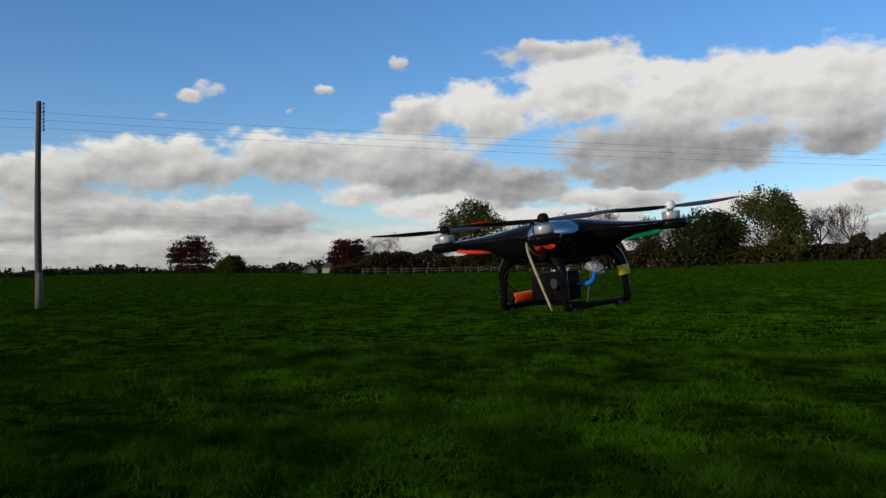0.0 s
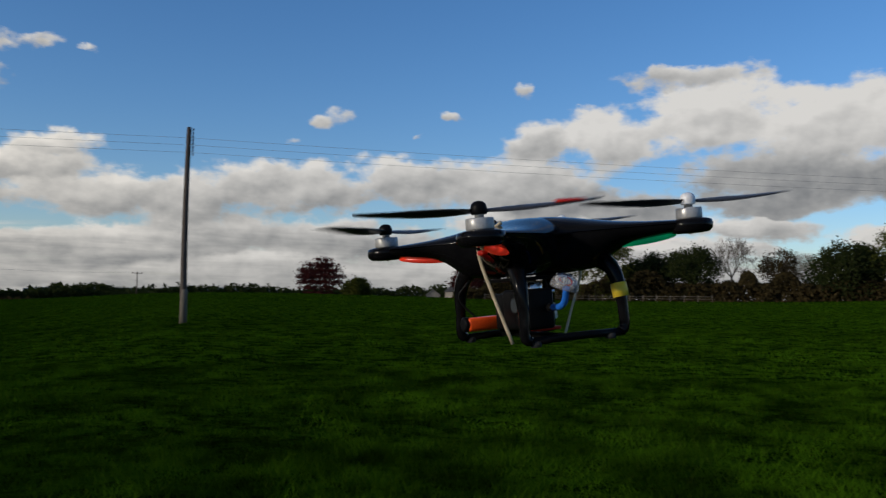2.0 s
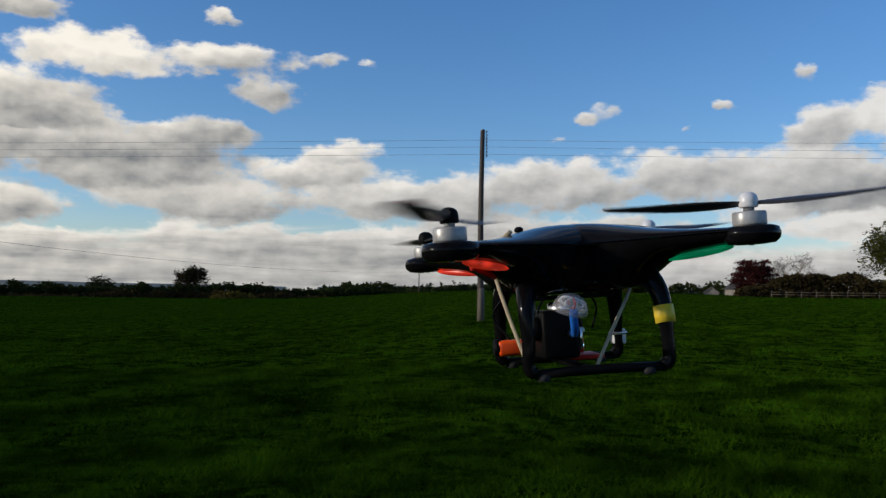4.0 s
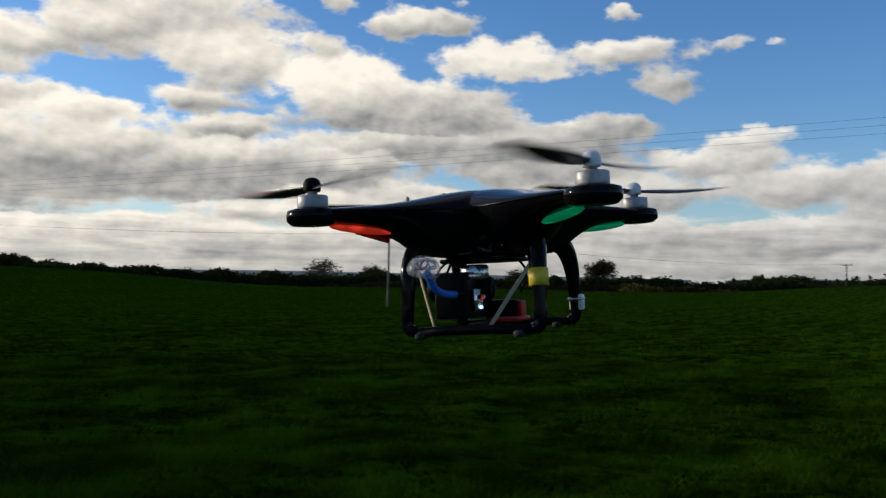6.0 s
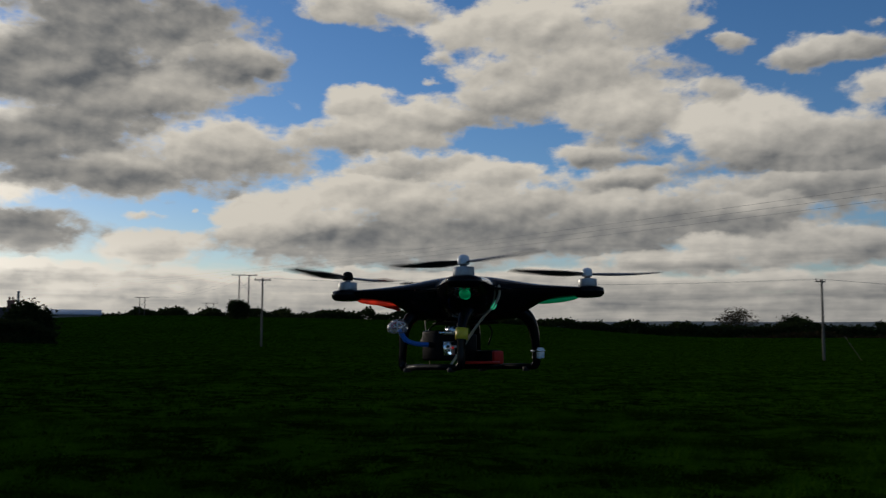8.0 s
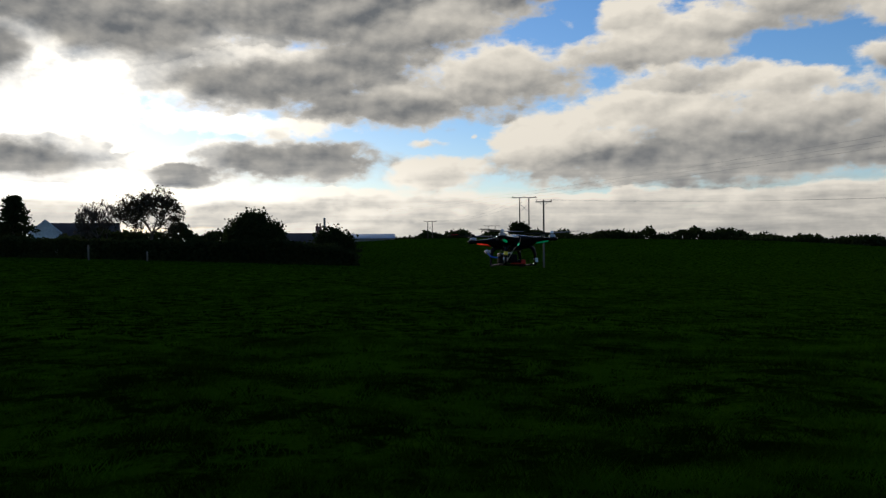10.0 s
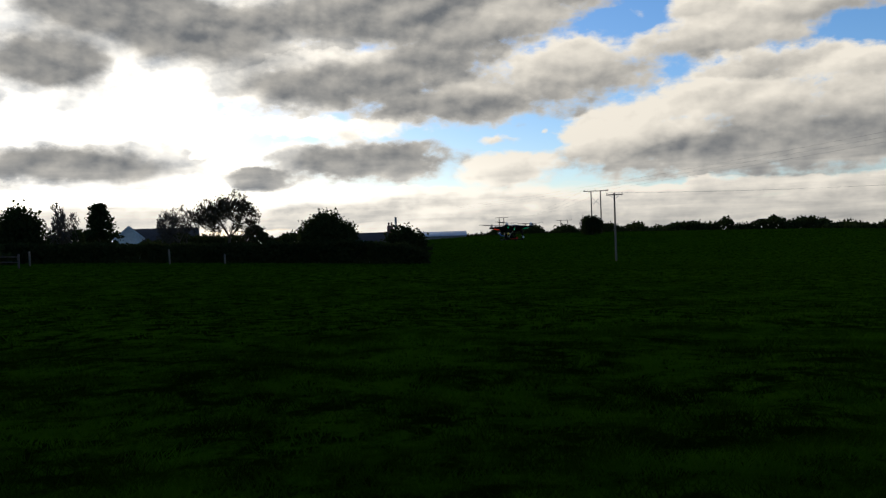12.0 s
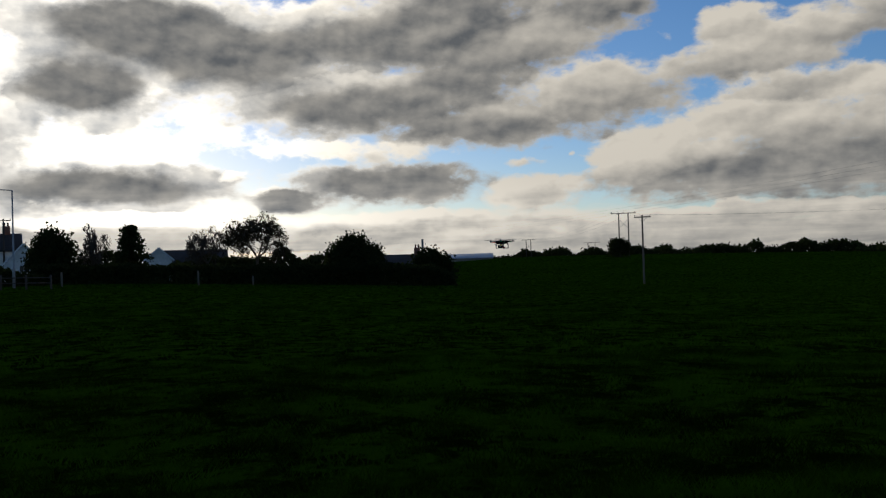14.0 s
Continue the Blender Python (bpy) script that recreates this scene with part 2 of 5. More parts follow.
def build_world():
    world = bpy.data.worlds.new("sky")
    scene.world = world
    world.use_nodes = True
    tree = world.node_tree
    tree.nodes.clear()
    n = Nodes(tree)
    way = n.vec("NORMALIZE", n.add("ShaderNodeTexCoord").outputs["Generated"])
    xyz = n.add("ShaderNodeSeparateXYZ", Vector=way)
    az = n.math("MULTIPLY", n.math("ARCTAN2", n.math("MULTIPLY", xyz.outputs[0], -1.0), xyz.outputs[1]), 57.29578)
    el = n.math("MULTIPLY", n.math("ARCSINE", xyz.outputs[2]), 57.29578)
    place = n.add("ShaderNodeCombineXYZ", i0=az, i1=el, i2=0.0).outputs[0]

    def use(group, at):
        node = n.add("ShaderNodeGroup")
        node.node_tree = group
        tree.links.new(at, node.inputs[0])
        return node.outputs

    bodies, billows = cloud_bodies(), cloud_billows()
    body, tone = use(bodies, place)
    heads, bars, soft, bands = use(billows, place)
    heads_up, bars_up, soft_up, _ = use(billows, n.vec("ADD", place, (0.36, 0.50, 0)))
    to_sun = n.math("MAXIMUM", n.vec("DOT_PRODUCT", way, tuple(sun_dir)), 0.0)
    halo = n.math("POWER", to_sun, 28.0)
    halo_wide = n.math("POWER", to_sun, 4.0)
    # a thin veil joins the clouds round the sun
    cumulus = n.math("ADD", n.math("ADD", body, heads), n.math("MULTIPLY_ADD", halo, 0.7, 0.16))
    total = n.math("SMOOTH_MAX", cumulus, bars, 0.3)
    mask = n.remap(total, CLOUD_EDGE[0], CLOUD_EDGE[1])
    thick = n.remap(n.math("SMOOTH_MAX", body, bars, 0.3), 0.0, 1.2)
    # lit from above and from the sun's side; before the sun thick cloud turns dark and thin cloud bright
    lowness = n.remap(el, 2.5, 6.5, 1.0, 0.0)
    lit = n.math("ADD", tone, 0.42)
    heap = n.math("MULTIPLY", n.math("SUBTRACT", soft, soft_up), 0.40)
    heap = n.math("MULTIPLY_ADD", n.math("SUBTRACT", heads, heads_up), 0.09, heap)
    sheet = n.math("MULTIPLY", n.math("SUBTRACT", bars, bars_up), n.math("MULTIPLY", lowness, 0.22))
    sheet = n.math("MULTIPLY_ADD", bands, n.math("MULTIPLY", lowness, 0.30), sheet)
    lit = n.math("ADD", lit, n.math("ADD", heap, sheet))
    lit = n.math("MULTIPLY_ADD", lowness, -0.05, lit)
    # thin torn edges let the light through
    lit = n.math("MULTIPLY_ADD", n.remap(cumulus, 0.1, 1.0, 1.0, 0.0), n.math("MULTIPLY_ADD", halo_wide, 0.28, 0.15), lit)
    against = n.math("MULTIPLY", n.math("MULTIPLY_ADD", halo_wide, 0.08, 0.04), n.math("SUBTRACT", 1.0, n.math("MULTIPLY", lowness, 0.8)))
    lit = n.math("SUBTRACT", lit, n.math("MULTIPLY", n.math("SUBTRACT", thick, 0.35), against), clamp=True)
    open_cloud = n.remap(n.math("MULTIPLY_ADD", tone, -1.6, thick), 0.1, 0.9, 1.0, 0.0)
    glow = n.math("MULTIPLY", halo, open_cloud)
    # warm light on the sun's side, cooler and duller on the far side
    bright = n.mix(n.remap(n.vec("DOT_PRODUCT", way, tuple(sun_dir)), -0.5, 0.7), CLOUD_FAR_LIGHT, CLOUD_LIGHT)
    colour = n.mix(lit, CLOUD_SHADE, bright)
    # far low cloud fades into the haze
    colour = n.mix(n.remap(el, 0.0, 8.0, 0.28, 0.0), colour, CLOUD_HAZE)
    gain = n.math("MULTIPLY_ADD", glow, 2.4, n.math("MULTIPLY_ADD", n.math("MULTIPLY", halo_wide, lowness), 0.45, 1.0))
    clouds = n.add("ShaderNodeBackground", Color=colour, Strength=n.math("MULTIPLY", gain, CLOUD_GAIN))
    sky = n.add("ShaderNodeTexSky")
    sky.sky_type, sky.sun_disc = "NISHITA", False
    sky.sun_elevation, sky.sun_rotation = radians(SUN_EL), radians(-SUN_AZ)
    sky.altitude, sky.air_density, sky.dust_density, sky.ozone_density = 80, 1.0, 0.25, 3.5
    deep = n.add("ShaderNodeHueSaturation", Color=sky.outputs[0], Saturation=SKY_DEPTH)
    cool = n.vec("MULTIPLY", deep.outputs[0], (1.0, 0.95, 1.06))
    blue = n.add("ShaderNodeBackground", Color=cool, Strength=SKY_GAIN)
    both = n.add("ShaderNodeMixShader", i0=mask)
    tree.links.new(blue.outputs[0], both.inputs[1])
    tree.links.new(clouds.outputs[0], both.inputs[2])
    tree.links.new(both.outputs[0], n.add("ShaderNodeOutputWorld").inputs[0])
    world.cycles.sampling_method = "MANUAL"
    world.cycles.sample_map_resolution = 512


SOFT = 3.6
CLOUD_EDGE = (-0.12, 0.72)
CLOUD_LIGHT, CLOUD_SHADE = (1.00, 0.93, 0.81), (0.180, 0.192, 0.206)
CLOUD_FAR_LIGHT = (0.74, 0.725, 0.70)
CLOUD_HAZE = (0.50, 0.485, 0.455)
CLOUD_GAIN, SKY_GAIN, SKY_DEPTH = 1.04, 0.16, 1.14
build_world()

sun = new("sun", bpy.data.lights.new("sun", "SUN"))
sun.data.energy, sun.data.angle, sun.data.color = 3.0, radians(2.5), (1.0, 0.9, 0.76)
sun.matrix_world = look(sun_dir * 100, (0, 0, 0))

# ---- materials ----


def material(name):
    mat = bpy.data.materials.new(name)
    mat.use_nodes = True
    mat.node_tree.nodes.clear()
    return mat, Nodes(mat.node_tree)


def finish(mat, n, shader):
    mat.node_tree.links.new(shader, n.add("ShaderNodeOutputMaterial").inputs[0])
    return mat


def surface(name, low, high, rough=0.6, scale=8.0, metal=0.0, bump=0.1, stretch=(1, 1, 1), coat=0.0, rough_spread=0.12, specular=0.4):
    """A material whose colour wanders between two tones, in grain and in larger stains, with fine relief."""
    mat, n = material(name)
    at = n.vec("MULTIPLY", n.add("ShaderNodeTexCoord").outputs["Object"], stretch)
    grain = n.noise(at, scale * 6, 6.0, 0.65).outputs["Fac"]
    stain = n.noise(at, scale, 3.0, 0.5).outputs["Fac"]
    tone = n.remap(n.math("MULTIPLY_ADD", grain, 0.5, n.math("MULTIPLY", stain, 0.5)), 0.32, 0.68)
    relief = n.add("ShaderNodeBump", Strength=bump, Distance=0.01, Height=grain)
    shader = n.add("ShaderNodeBsdfPrincipled", Base_Color=n.mix(tone, low, high), Metallic=metal,
                   Roughness=n.remap(stain, 0.3, 0.7, rough - rough_spread, rough + rough_spread), Normal=relief.outputs[0],
                   Coat_Weight=coat, Specular_IOR_Level=specular)
    return finish(mat, n, shader.outputs[0])


def foliage(name, dark, light, through=0.25, big=0.05):
    """Leaves: a tone for each one, larger patches, and some light through them."""
    mat, n = material(name)
    each = n.add("ShaderNodeNewGeometry").outputs["Random Per Island"]
    patch = n.noise(n.add("ShaderNodeTexCoord").outputs["Object"], big, 4.0).outputs["Fac"]
    tone = n.math("ADD", n.math("MULTIPLY", each, 0.55), n.remap(patch, 0.3, 0.7, 0.0, 0.45), clamp=True)
    colour = n.mix(tone, dark, light)
    front = n.add("ShaderNodeBsdfDiffuse", Color=colour, Roughness=0.5)
    back = n.add("ShaderNodeBsdfTranslucent", Color=colour)
    both = n.add("ShaderNodeMixShader", i0=through)
    mat.node_tree.links.new(front.outputs[0], both.inputs[1])
    mat.node_tree.links.new(back.outputs[0], both.inputs[2])
    return finish(mat, n, both.outputs[0])


def turf():
    mat, n = material("turf")
    at = n.add("ShaderNodeTexCoord").outputs["Object"]
    fine = n.noise(at, 9.0, 8.0, 0.7).outputs["Fac"]
    clump = n.remap(n.noise(at, 2.4, 4.0, 0.6).outputs["Fac"], 0.38, 0.62)
    broad = n.noise(at, 0.05, 4.0, 0.55).outputs["Fac"]
    rows = n.noise(n.vec("MULTIPLY", at, (0.35, 0.05, 1.0)), 1.0, 3.0).outputs["Fac"]
    tone = n.math("ADD", n.math("MULTIPLY", fine, 0.3), n.math("MULTIPLY", clump, 0.4))
    tone = n.math("ADD", tone, n.math("MULTIPLY_ADD", broad, 0.25, n.math("MULTIPLY", rows, 0.15)))
    colour = n.mix(n.remap(tone, 0.36, 0.72), (0.0046, 0.0135, 0.0008), (0.0300, 0.074, 0.0030))
    dry = n.remap(n.noise(at, 0.5, 6.0, 0.7).outputs["Fac"], 0.6, 0.8, 0.0, 0.15)
    colour = n.mix(dry, colour, (0.036, 0.048, 0.007))
    relief = n.add("ShaderNodeBump", Strength=0.9, Distance=0.12, Height=n.math("ADD", fine, clump))
    shader = n.add("ShaderNodeBsdfDiffuse", Color=colour, Roughness=0.8, Normal=relief.outputs[0])
    return finish(mat, n, shader.outputs[0])


def meadow():
    """Blades of grass: a tone for each, darker clumps a step wide and broad patches."""
    mat, n = material("grass_blades")
    at = n.add("ShaderNodeTexCoord").outputs["Object"]
    each = n.add("ShaderNodeNewGeometry").outputs["Random Per Island"]
    clump = n.remap(n.noise(at, 2.2, 6.0, 0.65).outputs["Fac"], 0.34, 0.66)
    step = n.remap(n.noise(n.vec("MULTIPLY", at, (1.0, 0.6, 1.0)), 0.9, 5.0, 0.6).outputs["Fac"], 0.39, 0.61)
    broad = n.remap(n.noise(at, 0.14, 4.0, 0.55).outputs["Fac"], 0.36, 0.64)
    tone = n.math("MULTIPLY_ADD", clump, 0.22, n.math("MULTIPLY_ADD", step, 0.44, n.math("MULTIPLY", broad, 0.24)))
    tone = n.math("MULTIPLY", n.math("MULTIPLY_ADD", each, 0.06, tone), n.math("MULTIPLY_ADD", step, 0.55, 0.45))
    colour = n.mix(tone, (0.0022, 0.0075, 0.0004), (0.045, 0.112, 0.0042))
    colour = n.mix(n.remap(each, 0.93, 1.0, 0.0, 0.3), colour, (0.08, 0.10, 0.02))
    front = n.add("ShaderNodeBsdfDiffuse", Color=colour, Roughness=0.5)
    back = n.add("ShaderNodeBsdfTranslucent", Color=colour)
    both = n.add("ShaderNodeMixShader", i0=0.06)
    mat.node_tree.links.new(front.outputs[0], both.inputs[1])
    mat.node_tree.links.new(back.outputs[0], both.inputs[2])
    return finish(mat, n, both.outputs[0])


def glowing(name, colour, strength, base):
    mat, n = material(name)
    spots = n.add("ShaderNodeTexVoronoi", Vector=n.add("ShaderNodeTexCoord").outputs["Object"], Scale=42.0).outputs["Distance"]
    power = n.remap(spots, 0.05, 0.5, strength * 2.2, strength * 0.5)
    shader = n.add("ShaderNodeBsdfPrincipled", Base_Color=(*base, 1), Roughness=0.25, Emission_Color=(*colour, 1),
                   Emission_Strength=power)
    return finish(mat, n, shader.outputs[0])


def clear_plastic(name, colour, alpha):
    mat, n = material(name)
    solid = n.add("ShaderNodeBsdfPrincipled", Base_Color=(*colour, 1), Roughness=0.3)
    clear = n.add("ShaderNodeBsdfTransparent")
    both = n.add("ShaderNodeMixShader", i0=alpha)
    mat.node_tree.links.new(clear.outputs[0], both.inputs[1])
    mat.node_tree.links.new(solid.outputs[0], both.inputs[2])
    return finish(mat, n, both.outputs[0])


TURF = turf()
GRASS = meadow()
POLE_WOOD = surface("weathered_pole", (0.026, 0.020, 0.016), (0.080, 0.062, 0.050), 0.8, 3.0, stretch=(6, 6, 0.35), bump=0.5)
PALE_POLE = surface("pale_pole", (0.070, 0.058, 0.042), (0.155, 0.132, 0.098), 0.8, 3.0, stretch=(6, 6, 0.35), bump=0.4)
BARK = surface("bark", (0.030, 0.024, 0.018), (0.095, 0.075, 0.055), 0.9, 2.0, bump=0.6, stretch=(3, 3, 0.6))
PALE_BARK = surface("pale_bark", (0.10, 0.085, 0.065), (0.22, 0.19, 0.15), 0.9, 2.0, bump=0.6, stretch=(3, 3, 0.6))
LEAF_GREEN = foliage("spring_leaves", (0.018, 0.026, 0.005), (0.085, 0.090, 0.018))
LEAF_DARK = foliage("dark_leaves", (0.010, 0.017, 0.006), (0.040, 0.050, 0.016))
LEAF_RED = foliage("copper_leaves", (0.020, 0.007, 0.007), (0.085, 0.024, 0.022))
LEAF_BROWN = foliage("hedge_leaves", (0.014, 0.013, 0.006), (0.058, 0.042, 0.018), 0.10, 0.05)
LEAF_YELLOW = foliage("gorse_leaves", (0.05, 0.045, 0.010), (0.14, 0.11, 0.025), 0.2, 0.1)
TWIG = surface("twigs", (0.035, 0.028, 0.022), (0.10, 0.082, 0.065), 0.9, 3.0)
# the far hills' base colour includes the blue haze of distance
HAZED_HILL = surface("hazed_far_hill", (0.060, 0.085, 0.085), (0.11, 0.13, 0.115), 0.95, 0.004, bump=0.0)
WIRE = surface("wire", (0.20, 0.20, 0.20), (0.30, 0.30, 0.30), 0.6, 4.0)
INSULATOR = surface("insulator", (0.05, 0.035, 0.03), (0.12, 0.09, 0.08), 0.25, 20.0)
STEEL = surface("galvanised_steel", (0.20, 0.21, 0.22), (0.34, 0.35, 0.36), 0.55, 5.0, 0.6)
RENDER_WHITE = surface("white_render", (0.55, 0.54, 0.50), (0.78, 0.77, 0.73), 0.85, 0.8)
STONE = surface("grey_stone", (0.13, 0.118, 0.10), (0.26, 0.235, 0.20), 0.9, 1.5, bump=0.4)
SLATE = surface("slate", (0.022, 0.022, 0.024), (0.055, 0.053, 0.053), 0.85, 1.5, bump=0.3, specular=0.12)
SHEET_ROOF = surface("sheet_roof", (0.30, 0.33, 0.36), (0.48, 0.51, 0.54), 0.45, 1.0, 0.3)
BRICK = surface("brickwork", (0.14, 0.06, 0.04), (0.26, 0.12, 0.08), 0.85, 3.0)
PANE = surface("window_pane", (0.02, 0.025, 0.03), (0.04, 0.045, 0.05), 0.12, 2.0, bump=0.0, rough_spread=0.04)
WHITE_PAINT = surface("white_paint", (0.66, 0.66, 0.64), (0.80, 0.80, 0.78), 0.5, 2.0)
SHELL = surface("black_gloss_shell", (0.003, 0.003, 0.0035), (0.006, 0.006, 0.0065), 0.12, 25.0, bump=0.005, coat=0.0, rough_spread=0.04, specular=0.09)
BLACK = surface("black_plastic", (0.003, 0.003, 0.0034), (0.006, 0.006, 0.0064), 0.45, 40.0, bump=0.03, specular=0.05)
BLADE = surface("blade_plastic", (0.012, 0.012, 0.013), (0.03, 0.03, 0.032), 0.4, 30.0, bump=0.02)
RUBBER = surface("rubber", (0.010, 0.010, 0.010), (0.022, 0.022, 0.022), 0.8, 60.0)
MOTOR = surface("grey_motor_can", (0.27, 0.27, 0.27), (0.40, 0.40, 0.39), 0.42, 60.0, 0.25, bump=0.02)
WHITE_HUB = surface("white_hub", (0.55, 0.55, 0.56), (0.72, 0.72, 0.72), 0.35, 40.0, bump=0.01)
CHROME = surface("bright_metal", (0.5, 0.5, 0.5), (0.72, 0.72, 0.72), 0.22, 50.0, 0.9, bump=0.02)
ORANGE = surface("orange_case", (0.78, 0.065, 0.008), (0.92, 0.115, 0.012), 0.4, 40.0, bump=0.02)
RED_PLASTIC = surface("red_plastic", (0.34, 0.012, 0.008), (0.50, 0.025, 0.014), 0.5, 40.0, specular=0.15)
YELLOW = surface("yellow_tape", (0.60, 0.42, 0.02), (0.75, 0.55, 0.05), 0.5, 60.0)
ELASTIC = surface("elastic_band", (0.34, 0.27, 0.17), (0.48, 0.40, 0.28), 0.75, 90.0)
BLUE = surface("blue_tube", (0.01, 0.09, 0.42), (0.02, 0.16, 0.60), 0.4, 40.0)
CAP = clear_plastic("milky_plastic", (0.42, 0.42, 0.44), 0.32)
LED_RED = glowing("red_light", (1.0, 0.05, 0.02), 0.42, (0.55, 0.04, 0.03))
LED_GREEN = glowing("green_light", (0.0, 0.75, 0.28), 0.20, (0.02, 0.40, 0.18))
LED_STATUS = glowing("status_light", (0.05, 0.95, 0.40), 0.8, (0.3, 0.6, 0.45))
LED_BLUE = glowing("blue_spark", (0.5, 0.75, 1.0), 1.2, (0.4, 0.5, 0.7))

# ---- building helpers ----


def part(name, bm, mat, parent=None, label=""):
    """Links a bmesh as one mesh object, under a thing or a part."""
    mesh = bpy.data.meshes.new(name)
    bm.normal_update()
    bm.to_mesh(mesh)
    bm.free()
    mesh.materials.append(mat)
    ob = new(name, mesh)
    ob.parent = parent
    return tagged(ob, label) if label else ob


def arrays(name, verts, faces, mat, parent=None, smooth=False):
    """The same from numpy arrays of triangles."""
    mesh = bpy.data.meshes.new(name)
    verts, faces = np.asarray(verts, dtype=np.float32), np.asarray(faces, dtype=np.int32)
    mesh.vertices.add(len(verts))
    mesh.vertices.foreach_set("co", verts.ravel())
    k = faces.shape[1]
    mesh.loops.add(faces.size)
    mesh.loops.foreach_set("vertex_index", faces.ravel())
    mesh.polygons.add(len(faces))
    mesh.polygons.foreach_set("loop_start", np.arange(0, faces.size, k, dtype=np.int32))
    if smooth:
        mesh.polygons.foreach_set("use_smooth", np.ones(len(faces), dtype=bool))
    mesh.update(calc_edges=True)
    mesh.validate()
    mesh.materials.append(mat)
    ob = new(name, mesh)
    ob.parent = parent
    return ob


def empty(name, m=None, **tags):
    ob = new(name)
    if m is not None:
        ob.matrix_world = m
    return tagged(ob, **tags)


def shade_smooth(bm):
    for f in bm.faces:
        f.smooth = True
    return bm


def box(sx, sy, sz, at=(0, 0, 0), bevel=0.0, segments=2):
    bm = bmesh.new()
    bmesh.ops.create_cube(bm, size=1.0, matrix=Matrix.Translation(at) @ Matrix.Diagonal((sx, sy, sz, 1)))
    if bevel:
        bmesh.ops.bevel(bm, geom=list(bm.edges), offset=bevel, segments=segments, profile=0.5, affect="EDGES")
        shade_smooth(bm)
    return bm


def tube(points, radii, sides=10, caps=True, bm=None, flat=1.0):
    """A tube through points, with a radius at each; flat squeezes it across."""
    bm = bm or bmesh.new()
    points = [Vector(p) for p in points]
    if not hasattr(radii, "__len__"):
        radii = [radii] * len(points)
    rings, side = [], None
    for i, p in enumerate(points):
        way = (points[min(i + 1, len(points) - 1)] - points[max(i - 1, 0)]).normalized()
        if side is None:
            side = way.orthogonal().normalized()
        side = (side - way * side.dot(way)).normalized()
        up = way.cross(side)
        rings.append([bm.verts.new(p + (side * math.cos(a) + up * math.sin(a) * flat) * radii[i])
                      for a in (2 * math.pi * k / sides for k in range(sides))])
    for a, b in zip(rings, rings[1:]):
        for k in range(sides):
            bm.faces.new((a[k], a[(k + 1) % sides], b[(k + 1) % sides], b[k])).smooth = True
    if caps:
        bm.faces.new(rings[0][::-1])
        bm.faces.new(rings[-1])
    return bm


def lathe(profile, sides=24, at=(0, 0, 0)):
    """A turned body about z: profile is a list of (radius, height)."""
    return tube_rings([[(at[0] + r * math.cos(a), at[1] + r * math.sin(a), at[2] + z)
                        for a in (2 * math.pi * k / sides for k in range(sides))] for r, z in profile])


def tube_rings(rings):
    bm = bmesh.new()
    rows = [[bm.verts.new(p) for p in ring] for ring in rings]
    n = len(rows[0])
    for a, b in zip(rows, rows[1:]):
        for k in range(n):
            bm.faces.new((a[k], a[(k + 1) % n], b[(k + 1) % n], b[k])).smooth = True
    bm.faces.new(rows[0][::-1])
    bm.faces.new(rows[-1])
    return bm


def curve_points(points, steps=6):
    """A smooth line through points."""
    pts = [Vector(p) for p in points]
    pts = [pts[0] * 2 - pts[1], *pts, pts[-1] * 2 - pts[-2]]
    out = []
    for a, b, c, d in zip(pts, pts[1:], pts[2:], pts[3:]):
        for k in range(steps):
            t = k / steps
            out.append(0.5 * (2 * b + (c - a) * t + (2 * a - 5 * b + 4 * c - d) * t * t + (3 * b - a - 3 * c + d) * t ** 3))
    return out + [pts[-2]]


# ---- ground ----
# the lie of the land about the camera: azimuth, and in degrees the sight line to it at 100 m and at the field's far edge
LAND_AZ = (-60, -28, -22, -15, 3, 8, 21, 28, 33, 40, 52, 62, 66, 73, 76, 84, 90, 99, 106, 113, 122, 130, 150, 300)
LAND_100 = (0.2, 0.15, 0.05, -0.2, -0.45, -0.4, -0.3, -0.9, -1.3, -1.7, -2.1, -2.2, -2.2, -2.25, -2.25, -2.0, -1.7, -1.5, -1.3,
            -1.0, -0.65, -0.4, -0.4, 0.2)
LAND_EDGE = (0.7, 0.7, 0.56, 0.23, -0.05, 0.0, 0.07, -0.2, -0.7, -0.87, -0.85, -1.0, -0.8, -0.25, -0.05, 0.1, 0.2, 0.3, -0.1,
             -0.4, -0.3, -0.3, -0.3, 0.7)
EDGE = 200.0


